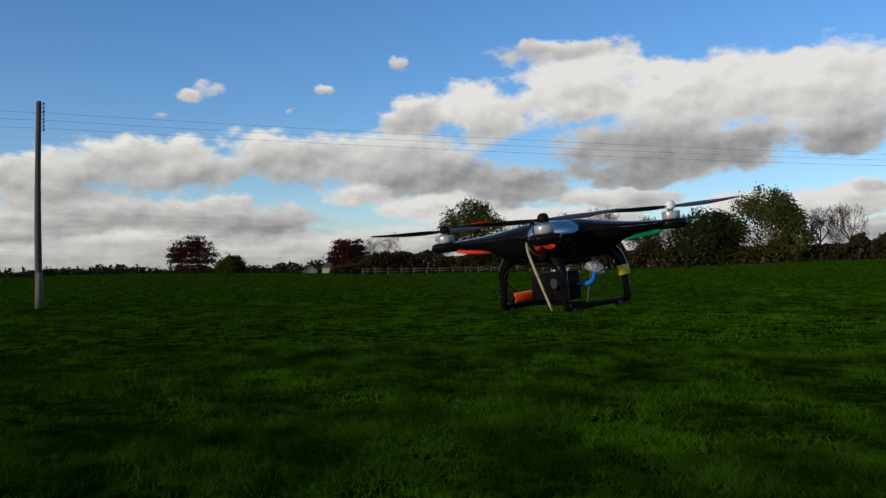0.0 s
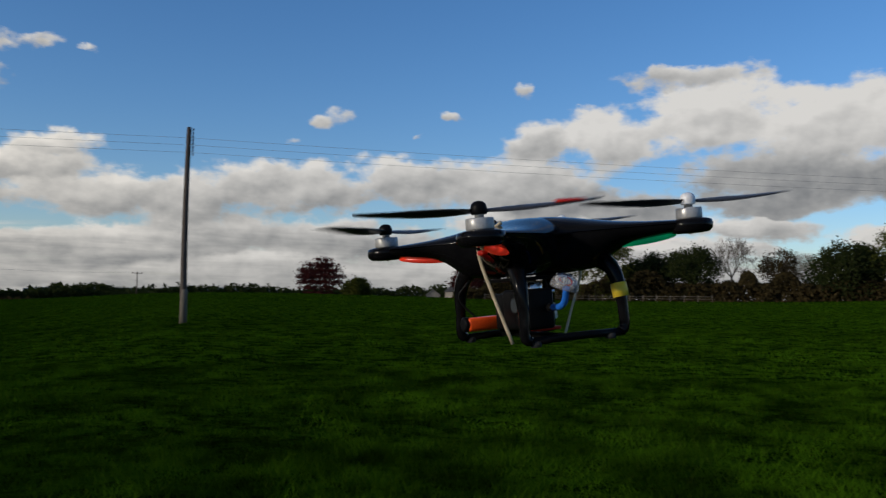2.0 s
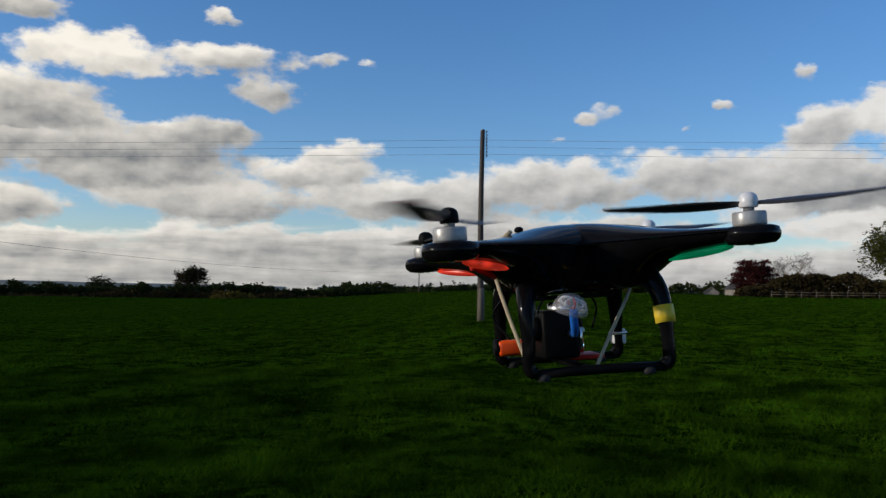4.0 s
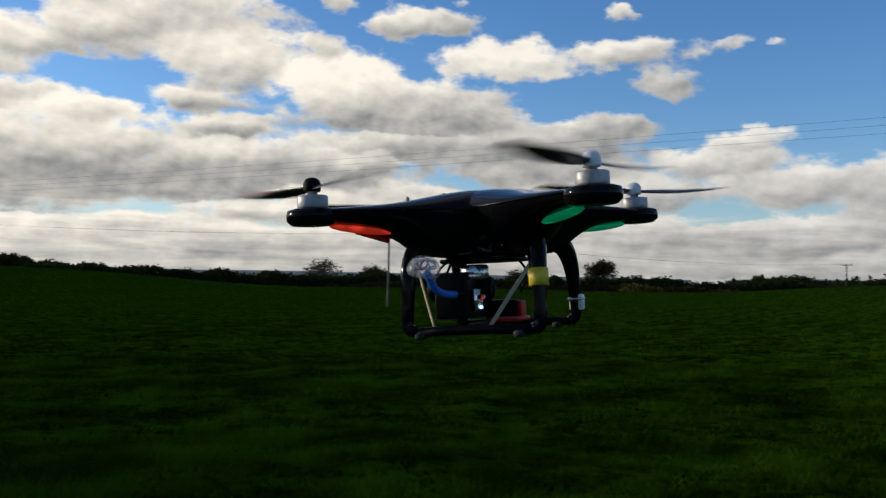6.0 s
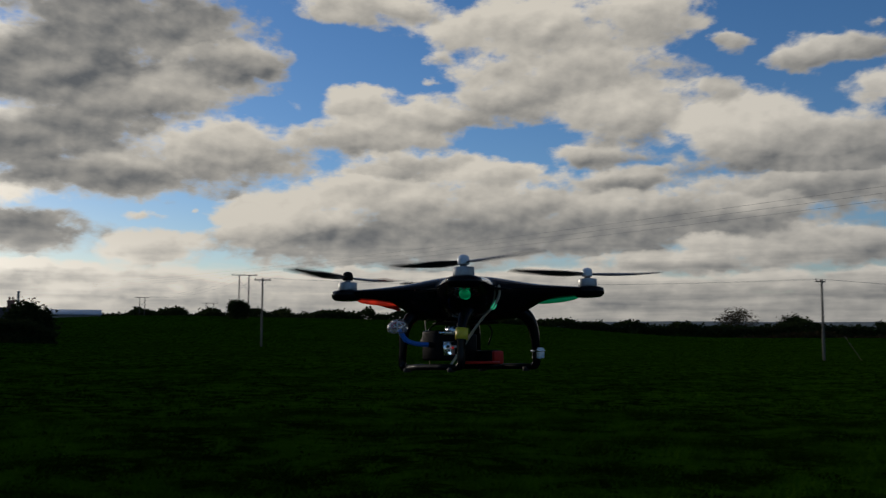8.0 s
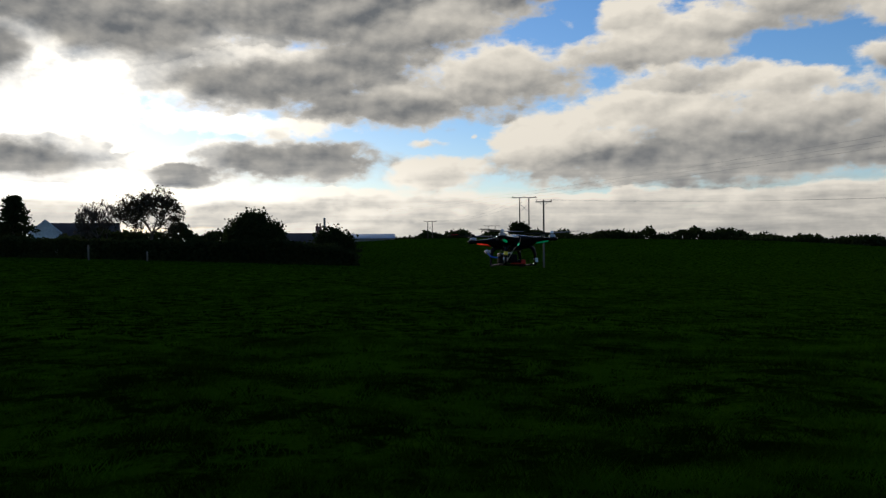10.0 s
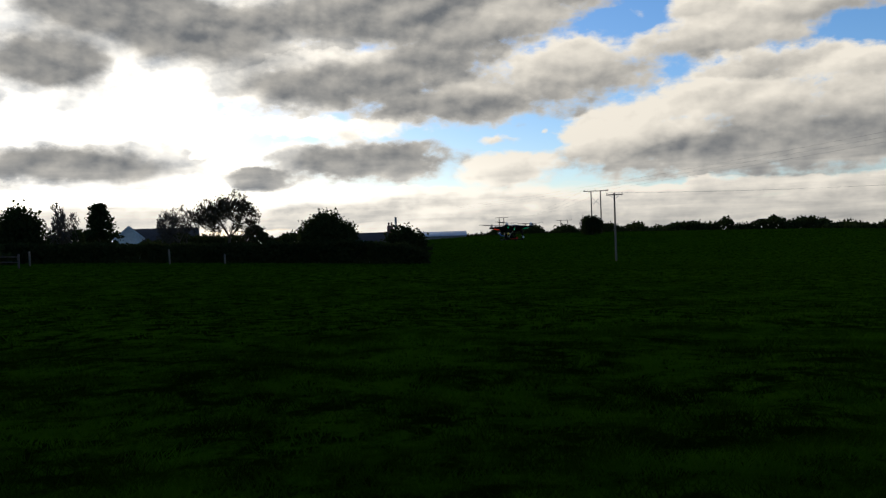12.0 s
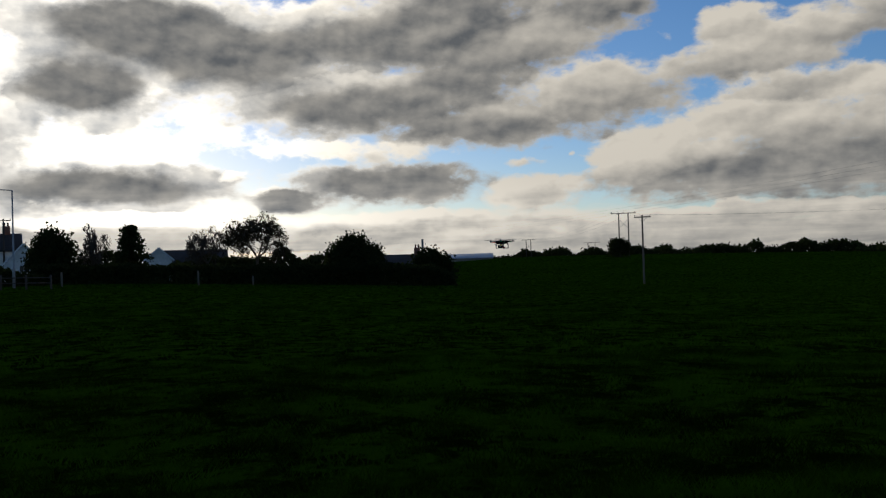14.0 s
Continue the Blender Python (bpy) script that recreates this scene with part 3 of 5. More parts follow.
def ground_z(x, y):
    """Height of the ground at x, y (numbers or arrays)."""
    x, y = np.asarray(x, dtype=float), np.asarray(y, dtype=float)
    r = np.hypot(x, y)
    az = (np.degrees(np.arctan2(-x, y)) + 60) % 360 - 60
    soft = lambda table: sum(np.interp(az + d, LAND_AZ, table) for d in (-3, -1, 1, 3)) / 4
    z100 = EYE + 100 * np.tan(np.radians(soft(LAND_100)))
    edge = EYE + EDGE * np.tan(np.radians(soft(LAND_EDGE)))
    dip = np.interp(az, (66, 78, 104, 112), (0.0, 1.3, 1.3, 0.0))
    knots = ((0, 0 * edge), (12, 0.03 * z100), (38, 0.32 * z100), (100, z100), (118, z100 + 0.12 * (edge - z100) - dip),
             (160, z100 + 0.55 * (edge - z100) - 0.5 * dip), (EDGE, edge), (250, edge - 2.2), (500, edge - 5), (6000, edge - 30))
    z = np.zeros_like(r)
    for (r0, z0), (r1, z1) in zip(knots, knots[1:]):
        k = np.clip((r - r0) / (r1 - r0), 0, 1)
        inside = (r >= r0) & (r < r1)
        z = np.where(inside, z0 + (z1 - z0) * (k * 0.5 + 0.5 * k * k * (3 - 2 * k)), z)
    bumps = np.sin(x * 0.9 + 1.3 * np.sin(y * 0.41)) * np.sin(y * 0.8 + 1.1 * np.sin(x * 0.37 + 1))
    small = np.sin(x * 2.7 + np.sin(y * 1.9)) * np.sin(y * 2.3 + np.sin(x * 1.7 + 2))
    return z + np.where(r < 90, 0.045 * bumps + 0.026 * small, 0) * np.clip((90 - r) / 30, 0, 1)


def spot(az, r, eye=(0.0, 0.0)):
    """The ground point that stands r metres off in that azimuth, seen from an eye on the camera's path."""
    x, y = eye[0] - r * math.sin(radians(az)), eye[1] + r * math.cos(radians(az))
    return Vector((x, y, float(ground_z(x, y))))


def build_ground():
    rings = np.concatenate([[0.0], np.linspace(1, 30, 88), np.geomspace(30.5, 110, 70), np.geomspace(112, 330, 60), np.geomspace(350, 6000, 22)])
    azs = np.radians(np.arange(0, 360, 1.0))
    r, a = np.meshgrid(rings[1:], azs, indexing="ij")
    x, y = -r * np.sin(a), r * np.cos(a)
    verts = np.concatenate([[[0, 0, float(ground_z(0, 0))]], np.stack([x, y, ground_z(x, y)], -1).reshape(-1, 3)])
    n, m = len(azs), len(rings) - 1
    i, k = np.meshgrid(np.arange(m - 1), np.arange(n), indexing="ij")
    a0, a1 = 1 + i * n + k, 1 + i * n + (k + 1) % n
    b0, b1 = a0 + n, a1 + n
    faces = np.concatenate([np.stack([a0, b0, b1], -1).reshape(-1, 3), np.stack([a0, b1, a1], -1).reshape(-1, 3),
                            np.stack([np.zeros(n, int), 1 + np.arange(n), 1 + (np.arange(n) + 1) % n], -1)])
    return tagged(arrays("ground", verts, faces, TURF, smooth=True), "rolling green pasture with rough tufted grass", "field", kind="structure")


ground = build_ground()


def build_grass():
    """Blades of the meadow within reach of the eye, thinning with distance."""
    rng = np.random.default_rng(3)
    tris = []
    for r0, r1, count, tall, wide in ((1.5, 9, 250000, 0.13, 0.009), (9, 18, 290000, 0.12, 0.014), (18, 40, 210000, 0.12, 0.028),
                                      (40, 75, 80000, 0.13, 0.05), (75, 150, 80000, 0.14, 0.11), (150, 235, 60000, 0.18, 0.22)):
        az = np.radians(rng.uniform(-75, 160, count))
        r = np.sqrt(rng.uniform(r0 ** 2, r1 ** 2, count))
        x, y = -r * np.sin(az), r * np.cos(az)
        tuft = 0.5 + 0.5 * np.sin(x * 2.3 + 2.2 * np.sin(y * 1.7 + 0.6 * np.sin(x * 0.9))) * np.sin(y * 2.6 + 2.4 * np.sin(x * 1.5 + 0.8 * np.sin(y * 0.7)))
        patch = 0.5 + 0.5 * np.sin(x * 0.7 + 2 * np.sin(y * 0.5)) * np.sin(y * 0.62 + 1.6 * np.sin(x * 0.43))
        h = tall * (0.50 + 0.95 * tuft ** 2 * rng.uniform(0.5, 1, count) + 0.35 * patch) * rng.uniform(0.6, 1.1, count)
        keep = rng.uniform(0, 1, count) < 0.62 + 0.38 * tuft
        x, y, h = x[keep], y[keep], h[keep]
        z = ground_z(x, y) - 0.01
        turn, lean = rng.uniform(0, 2 * np.pi, len(x)), rng.uniform(0.3, 1.4, len(x)) * h
        way = turn + rng.normal(0, 0.9, len(x))
        dx, dy = np.cos(turn) * wide * 0.5, np.sin(turn) * wide * 0.5
        a = np.stack([x - dx, y - dy, z], -1)
        b = np.stack([x + dx, y + dy, z], -1)
        c = np.stack([x + np.cos(way) * lean, y + np.sin(way) * lean, z + h], -1)
        tris.append(np.stack([a, b, c], 1).reshape(-1, 3))
    verts = np.concatenate(tris)
    ob = arrays("grass", verts, np.arange(len(verts)).reshape(-1, 3), GRASS)
    return tagged(ob, "lush uneven meadow grass with darker tufts", "grass", kind="stuff")


grass = build_grass()

# ---- plants ----


def leaf_cloud(rng, centres, per, spread, size):
    """Leaves scattered round each centre, as loose triangles."""
    centres = np.repeat(np.asarray(centres, float), per, axis=0)
    n = len(centres)
    p = centres + rng.normal(0, 1, (n, 3)) * spread
    u = rng.normal(0, 1, (n, 3))
    u /= np.linalg.norm(u, axis=1, keepdims=True)
    w = np.cross(u, rng.normal(0, 1, (n, 3)))
    w /= np.linalg.norm(w, axis=1, keepdims=True) + 1e-9
    s = (size * rng.uniform(0.5, 1.3, n))[:, None]
    verts = np.stack([p - u * s * 0.6, p + u * s * 0.6 + w * s * 0.15, p + w * s], 1).reshape(-1, 3)
    return verts, np.arange(len(verts)).reshape(-1, 3)


def limbs(rng, height, width, first, levels, trunk_r, spread=0.75, forks=(3, 5)):
    """Trunk and limbs: lists of (from, to, r0, r1) and the tips."""
    segs, tips = [], []

    def grow(p, way, length, radius, level):
        steps = 3 if level == 0 else 2
        for k in range(steps):
            bend = Vector(rng.normal(0, 0.10 + 0.06 * level, 3))
            way = (way + bend + Vector((0, 0, 0.06))).normalized()
            q = p + way * length / steps
            r1 = radius * (0.86 if level else 0.9)
            segs.append((p.copy(), q.copy(), radius, r1))
            if level >= 1 and level < levels and k < steps - 1:
                fork(q, way, length * 0.6, r1 * 0.6, level + 1, 1)
            p, radius = q, r1
        if level >= levels:
            tips.append(p.copy())
            return
        fork(p, way, length * rng.uniform(0.62, 0.8), radius * 0.72, level + 1, int(rng.integers(*forks)))

    def fork(p, way, length, radius, level, count):
        turn = rng.uniform(0, 2 * math.pi)
        for k in range(count):
            a = turn + 2 * math.pi * k / max(count, 1) + rng.normal(0, 0.4)
            side = way.orthogonal().normalized()
            side.rotate(Matrix.Rotation(a, 3, way))
            d = (way * rng.uniform(0.45, 1.0) + side * spread * rng.uniform(0.7, 1.25)).normalized()
            grow(p, d, length, radius, level)

    grow(Vector((0, 0, -0.3)), Vector((0, 0, 1)), height * first, trunk_r, 0)
    top = max(t.z for t in tips)
    reach = sorted(math.hypot(t.x, t.y) for t in tips)[int(len(tips) * 0.93)]
    kx, kz = width * 0.5 / max(reach, 0.1), height / max(top, 0.1)
    fit = lambda v: Vector((v.x * kx, v.y * kx, v.z * kz))
    return [(fit(a), fit(b), c, d) for a, b, c, d in segs], [fit(t) for t in tips]


def limb_mesh(segs, thin=0.012):
    verts, faces = [], []
    for a, b, r0, r1 in segs:
        sides = 6 if r0 > 0.08 else 3
        way = (b - a).normalized()
        u = way.orthogonal().normalized()
        w = way.cross(u)
        base = len(verts)
        for p, r in ((a, max(r0, thin)), (b, max(r1, thin))):
            for k in range(sides):
                t = 2 * math.pi * k / sides
                verts.append(p + (u * math.cos(t) + w * math.sin(t)) * r)
        for k in range(sides):
            k2 = (k + 1) % sides
            faces.append((base + k, base + k2, base + sides + k2))
            faces.append((base + k, base + sides + k2, base + sides + k))
    return verts, faces


def tree(name, at, height, width, leaf, label, seed, first=0.3, levels=4, leaves=14, leaf_size=0.37, clump=0.6, bark=None,
         trunk_r=0.28, low=0, twig=0.02, spread=0.75, tiers=0):
    """A broad tree on its trunk; leaves=0 for a bare one. low adds clumps down the skirts of the crown."""
    rng = np.random.default_rng(seed)
    thing = empty(name, Matrix.Translation(at), label=label, category="tree")
    segs, tips = limbs(rng, height, width, first, levels, trunk_r, spread)
    v, f = limb_mesh(segs, twig)
    arrays("trunk", v, f, bark or BARK, thing, smooth=True)
    if leaves:
        centres = np.array(tips)
        if low:
            t = rng.uniform(0, 2 * np.pi, low)
            z = rng.uniform(0.05, 0.8, low)
            r = np.sqrt(rng.uniform(0, 1, low)) * width * 0.5 * np.sqrt(np.maximum(0.05, 1 - ((z - 0.45) / 0.5) ** 2)) * rng.uniform(0.75, 1.15, low)
            z = z * height
            centres = np.concatenate([centres, np.stack([r * np.cos(t), r * np.sin(t), z], -1)])
        if tiers:
            # boughs held out flat, one above the other
            step = height / tiers
            centres[:, 2] = np.round(centres[:, 2] / step + 0.25 * np.sin(3 * np.arctan2(centres[:, 1], centres[:, 0]))) * step + rng.normal(0, 0.12 * step, len(centres))
        v, f = leaf_cloud(rng, centres, leaves, (clump, clump, clump * (0.45 if tiers else 1)), leaf_size)
        v[:, 2] = np.maximum(v[:, 2], 0.02)
        arrays("crown", v, f, leaf, thing)
    return thing


def conifer(name, at, height, width, leaf, label, seed):
    rng = np.random.default_rng(seed)
    thing = empty(name, Matrix.Translation(at), label=label, category="tree")
    segs, centres = [(Vector((0, 0, -0.2)), Vector((0, 0, height * 0.97)), 0.22, 0.03)], []
    for k in range(90):
        h = rng.uniform(0.08, 0.98)
        reach = width * 0.5 * (1.04 - h) ** 0.8 * rng.uniform(0.6, 1.15)
        t = rng.uniform(0, 2 * math.pi)
        a = Vector((0, 0, h * height))
        b = a + Vector((math.cos(t) * reach, math.sin(t) * reach, -0.10 * reach + rng.normal(0, 0.1)))
        segs.append((a, b, 0.04, 0.012))
        centres += [a.lerp(b, s) for s in (0.35, 0.6, 0.8, 1.0)]
    v, f = limb_mesh(segs)
    arrays("trunk", v, f, BARK, thing)
    v, f = leaf_cloud(rng, centres, 16, (0.22, 0.22, 0.12), 0.3)
    arrays("crown", v, f, leaf, thing)
    return thing


def thicket(name, az0, az1, r, top, leaf, label, seed, eye=(0, 0), depth=6.0, size=0.6, per_m=60, rough=0.3, base_drop=0.5, kind="stuff",
            category="hedge"):
    """A hedge or a belt of far scrub: top is a function of azimuth, in degrees above the eye."""
    rng = np.random.default_rng(seed)
    length = radians(az1 - az0) * r
    n = int(length * per_m)
    az = rng.uniform(az0, az1, n)
    rr = r + rng.uniform(-0.5, 0.5, n) * depth
    x, y = eye[0] - rr * np.sin(np.radians(az)), eye[1] + rr * np.cos(np.radians(az))
    z0 = ground_z(x, y) - base_drop
    crest = EYE + rr * np.tan(np.radians(np.array([top(a) for a in az])))
    # the heads of single bushes and trees, of uneven size
    heads = int(length / (2.0 * size + 3.5)) + 3
    where, broad = rng.uniform(az0, az1, heads), np.degrees(rng.uniform(2.0, 5.5, heads) * (size + 0.4) / r)
    tall = 1 - rough * rng.uniform(0, 1, heads) ** 0.8
    order = np.argsort(where)
    where, broad, tall = where[order], broad[order], tall[order]
    slot = np.searchsorted(where, az)
    dome = np.full(n, 1 - rough)
    for d in range(-4, 4):
        j = np.clip(slot + d, 0, heads - 1)
        dome = np.maximum(dome, tall[j] * np.sqrt(np.maximum(0, 1 - ((az - where[j]) / broad[j]) ** 2 * 0.8)))
    h = np.maximum(crest - z0, 0.3) * dome
    z = z0 + h * (1 - rng.uniform(0, 1, n) ** 1.6)
    v, f = leaf_cloud(rng, np.stack([x, y, z], -1), 2, size * 0.4, size)
    return tagged(arrays(name, v, f, leaf), label, category, kind=kind)


START, MID, LATE = (2.2, -0.3), (-0.3, -0.5), (-1.8, -1.8)


def top_height(at, r, el):
    return EYE + r * math.tan(radians(el)) - at.z


def plant_trees():
    # az, elevation of the top, width in degrees, distance, leaf, leaves, label
    for k, (az, el, wide, r, leaf, per, levels, label, kw) in enumerate((
            (16.3, 2.3, 2.8, 230, LEAF_RED, 16, 4, "copper beech with dark red spring foliage", dict(low=170, first=0.14, tiers=7, clump=0.75)),
            (6.3, 2.0, 2.4, 220, LEAF_RED, 18, 4, "smaller dark red copper beech", dict(low=130, first=0.14, tiers=6, clump=0.7)),
            (-1.7, 4.7, 4.8, 180, LEAF_GREEN, 16, 4, "broad oak coming into green leaf", dict(low=110, clump=0.55)),
            (-20.1, 5.0, 5.2, 180, LEAF_GREEN, 18, 4, "tall oak coming into green leaf, pale trunk", dict(low=170, clump=0.6, bark=PALE_BARK, trunk_r=0.45)),
            (-17.0, 3.65, 4.6, 183, LEAF_DARK, 24, 4, "dense dark evergreen tree", dict(low=200, first=0.2)),
            (-8.0, 3.4, 3.8, 185, LEAF_DARK, 22, 4, "dense dark ivy-clad tree", dict(low=180, first=0.2)),
            (-5.0, 3.0, 3.4, 188, LEAF_DARK, 20, 4, "dark broad tree in the wood", dict(low=150, first=0.2)),
            (3.9, 2.8, 3.0, 210, None, 0, 5, "bare tree with a wide pale crown", dict(bark=PALE_BARK)),
            (-10.3, 4.3, 2.8, 190, None, 0, 5, "tall bare tree above the wood", dict()),
            (-12.8, 3.5, 2.8, 190, LEAF_BROWN, 3, 5, "nearly bare tree with brown buds", dict(clump=0.4, leaf_size=0.3)),
            (-14.6, 3.3, 2.4, 192, None, 0, 5, "bare tree beside the evergreen", dict(bark=PALE_BARK)),
            (-23.4, 3.9, 2.6, 186, None, 0, 5, "bare tree behind the oak", dict()),
            (-25.2, 4.1, 2.6, 188, None, 0, 5, "bare tree at the wood's end", dict()))):
        at = spot(az, r, START)
        tree("tree", at, top_height(at, r, el), radians(wide) * r, leaf, label, 10 + k, levels=levels, leaves=int(per * 1.4), **kw)
    for k, (az, el, wide, r, leaf, per, levels, label, kw) in enumerate((
            (41.5, 1.15, 2.2, 240, LEAF_BROWN, 3, 5, "bare windswept tree in the far hedge", dict(clump=0.4)),
            (59.8, 0.75, 2.6, 260, LEAF_BROWN, 6, 4, "half-bare tree in the far hedge", dict()),
            (56.8, 0.45, 1.8, 260, LEAF_DARK, 10, 4, "dark small tree in the far hedge", dict(low=40)),
            (47.0, 0.30, 1.8, 260, LEAF_DARK, 10, 4, "dark rounded tree in the far hedge", dict(low=40)))):
        at = spot(az, r, MID)
        tree("tree", at, top_height(at, r, el), radians(wide) * r, leaf, label, 40 + k, levels=levels, leaves=per, **kw)
    for k, (az, el, wide, r, leaf, per, levels, label, kw) in enumerate((
            (115.3, 3.7, 3.9, 104, LEAF_BROWN, 4, 5, "tree in thin young leaf above the hedge", dict(clump=0.16, leaf_size=0.17, trunk_r=0.2)),
            (118.3, 2.95, 2.8, 108, None, 0, 5, "bare bushy tree behind the hedge", dict(trunk_r=0.18, twig=0.028)),
            (127.4, 2.55, 2.6, 100, LEAF_DARK, 26, 4, "dense dark evergreen by the house", dict(low=160, first=0.2, clump=0.45, leaf_size=0.32)),
            (125.3, 3.15, 2.4, 106, None, 0, 5, "bare tree beside the evergreen", dict(trunk_r=0.18, twig=0.028)),
            (109.1, 1.9, 3.6, 93, LEAF_DARK, 26, 4, "rounded dark bush in the hedge", dict(low=150, first=0.15, clump=0.35, leaf_size=0.28, trunk_r=0.15)),
            (103.9, 0.85, 2.9, 95, LEAF_DARK, 26, 4, "low dark bush at the hedge's end", dict(low=120, first=0.15, clump=0.3, leaf_size=0.28, trunk_r=0.12)),
            (91.55, 1.2, 1.3, 186, LEAF_DARK, 22, 4, "dark bush at the foot of the poles", dict(low=60, first=0.2, clump=0.25, leaf_size=0.28, trunk_r=0.1)))):
        at = spot(az, r, LATE)
        tree("tree", at, top_height(at, r, el), radians(wide) * r, leaf, label, 60 + k, levels=levels, leaves=per, **kw)
    at = spot(123.1, 98, LATE)
    conifer("conifer", at, top_height(at, 98, 2.9), 5.6, LEAF_DARK, "dark layered conifer in a garden", 81)
    at = spot(14.1, 225, START)
    tree("bush", at, top_height(at, 225, 1.0), 6.5, LEAF_GREEN, "round green bush on the field's edge", 90, first=0.2, leaves=22, low=120, clump=0.5)


plant_trees()

LINE = lambda *pts: (lambda a: float(np.interp(a, [p[0] for p in pts], [p[1] for p in pts])))
thicket("scrub", -45, 7.5, 186, LINE((-45, 2.9), (-28, 2.6), (-22, 2.3), (-10, 2.4), (-3, 2.1), (5, 1.6), (7.5, 0.7)), LEAF_BROWN,
        "brown undergrowth of a wood, coming into leaf", 1, START, 16, 0.5, 290, 0.5)
thicket("far_wood", 5, 34, 520, LINE((5, 0.85), (8, 0.8), (12, 0.6), (16, 0.45), (21, 0.55), (24, 0.35), (34, 0.2)), LEAF_DARK,
        "far belt of dark trees", 2, START, 30, 1.8, 22)
thicket("far_hedge", 26, 78, 238, LINE((26, -0.1), (31, 0.12), (36, 0.1), (44, 0.08), (52, 0.05), (56, 0.25), (62, 0.05), (70, 0.1), (78, 0.3)), LEAF_DARK,
        "far dark hedge with small trees", 3, MID, 10, 0.8, 70)
thicket("scrub", 33, 60, 226, LINE((33, -0.5), (38, -0.25), (43, -0.45), (50, -0.4), (60, -0.5)), LEAF_BROWN, "brown scrub along a ditch", 4, MID, 6, 0.7, 30, 0.6)
thicket("gorse", 36.5, 40.5, 222, LINE((36, -0.5), (38.5, -0.3), (40.5, -0.5)), LEAF_YELLOW, "yellowish gorse bushes by the hedge", 5, MID, 5, 0.6, 30, 0.8)
thicket("far_wood", 72, 101, 330, LINE((72, 0.1), (75.5, 0.3), (77, 0.72), (80, 0.8), (84, 0.8), (88, 0.7), (92, 0.7), (96, 0.75), (101, 0.6)), LEAF_DARK,
        "far belt of dark trees beyond the pasture", 6, LATE, 24, 1.0, 75, 0.38)
thicket("garden_hedge", 102.4, 128.5, 90, LINE((102.4, -0.75), (104.0, -0.1), (105.5, 0.15), (108, 0.4), (113, 0.25), (120, 0.45), (128.5, 0.7)), LEAF_DARK,
        "clipped dark garden hedge along the field", 7, LATE, 1.8, 0.28, 420, 0.14)
thicket("garden_hedge", 128.0, 140, 84, LINE((128, 0.5), (131, 0.9), (140, 1.0)), LEAF_DARK, "overgrown dark hedge by the houses", 8, LATE, 2.5, 0.3, 260, 0.4)
thicket("garden_shrubs", 103, 126, 118, LINE((103, 0.2), (106, 0.4), (110, 1.0), (112, 1.5), (117, 1.9), (120, 1.4), (126, 1.6)), LEAF_DARK,
        "dark garden shrubs between the houses", 9, LATE, 8, 0.4, 220, 0.42)


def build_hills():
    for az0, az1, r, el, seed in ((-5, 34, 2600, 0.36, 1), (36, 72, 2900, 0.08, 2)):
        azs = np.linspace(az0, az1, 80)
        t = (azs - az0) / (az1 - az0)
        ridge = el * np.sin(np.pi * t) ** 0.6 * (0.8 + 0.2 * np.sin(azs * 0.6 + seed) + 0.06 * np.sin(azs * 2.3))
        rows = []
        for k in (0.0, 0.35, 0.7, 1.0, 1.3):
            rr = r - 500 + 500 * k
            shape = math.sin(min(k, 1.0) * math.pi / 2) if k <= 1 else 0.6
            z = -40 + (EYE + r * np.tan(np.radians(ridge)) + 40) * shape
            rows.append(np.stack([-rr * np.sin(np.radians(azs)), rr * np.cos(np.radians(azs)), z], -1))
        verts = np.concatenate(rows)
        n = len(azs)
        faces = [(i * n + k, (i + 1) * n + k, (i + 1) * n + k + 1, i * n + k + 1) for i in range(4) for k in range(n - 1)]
        tagged(arrays("hill", verts, faces, HAZED_HILL, smooth=True), "low hill on the horizon, its blue-green colour holding the distance haze", "hill", kind="structure")


build_hills()

# ---- poles and wires ----


def pole_shaft(height, r0, r1, bend=0.0):
    pts = [(bend * math.sin(math.pi * k / 8), 0, height * k / 8) for k in range(9)]
    pts[0] = (0, 0, -0.4)
    return tube(pts, [r0 + (r1 - r0) * k / 8 for k in range(9)], 12)


def insulator(at, parent, size=1.0):
    prof = [(0.012, -0.06), (0.012, 0.0), (0.045, 0.01), (0.05, 0.03), (0.03, 0.045), (0.045, 0.06), (0.04, 0.085), (0.02, 0.10)]
    return part("insulator", lathe([(r * size, z * size) for r, z in prof], 10, at), INSULATOR, parent)


POLES = {}


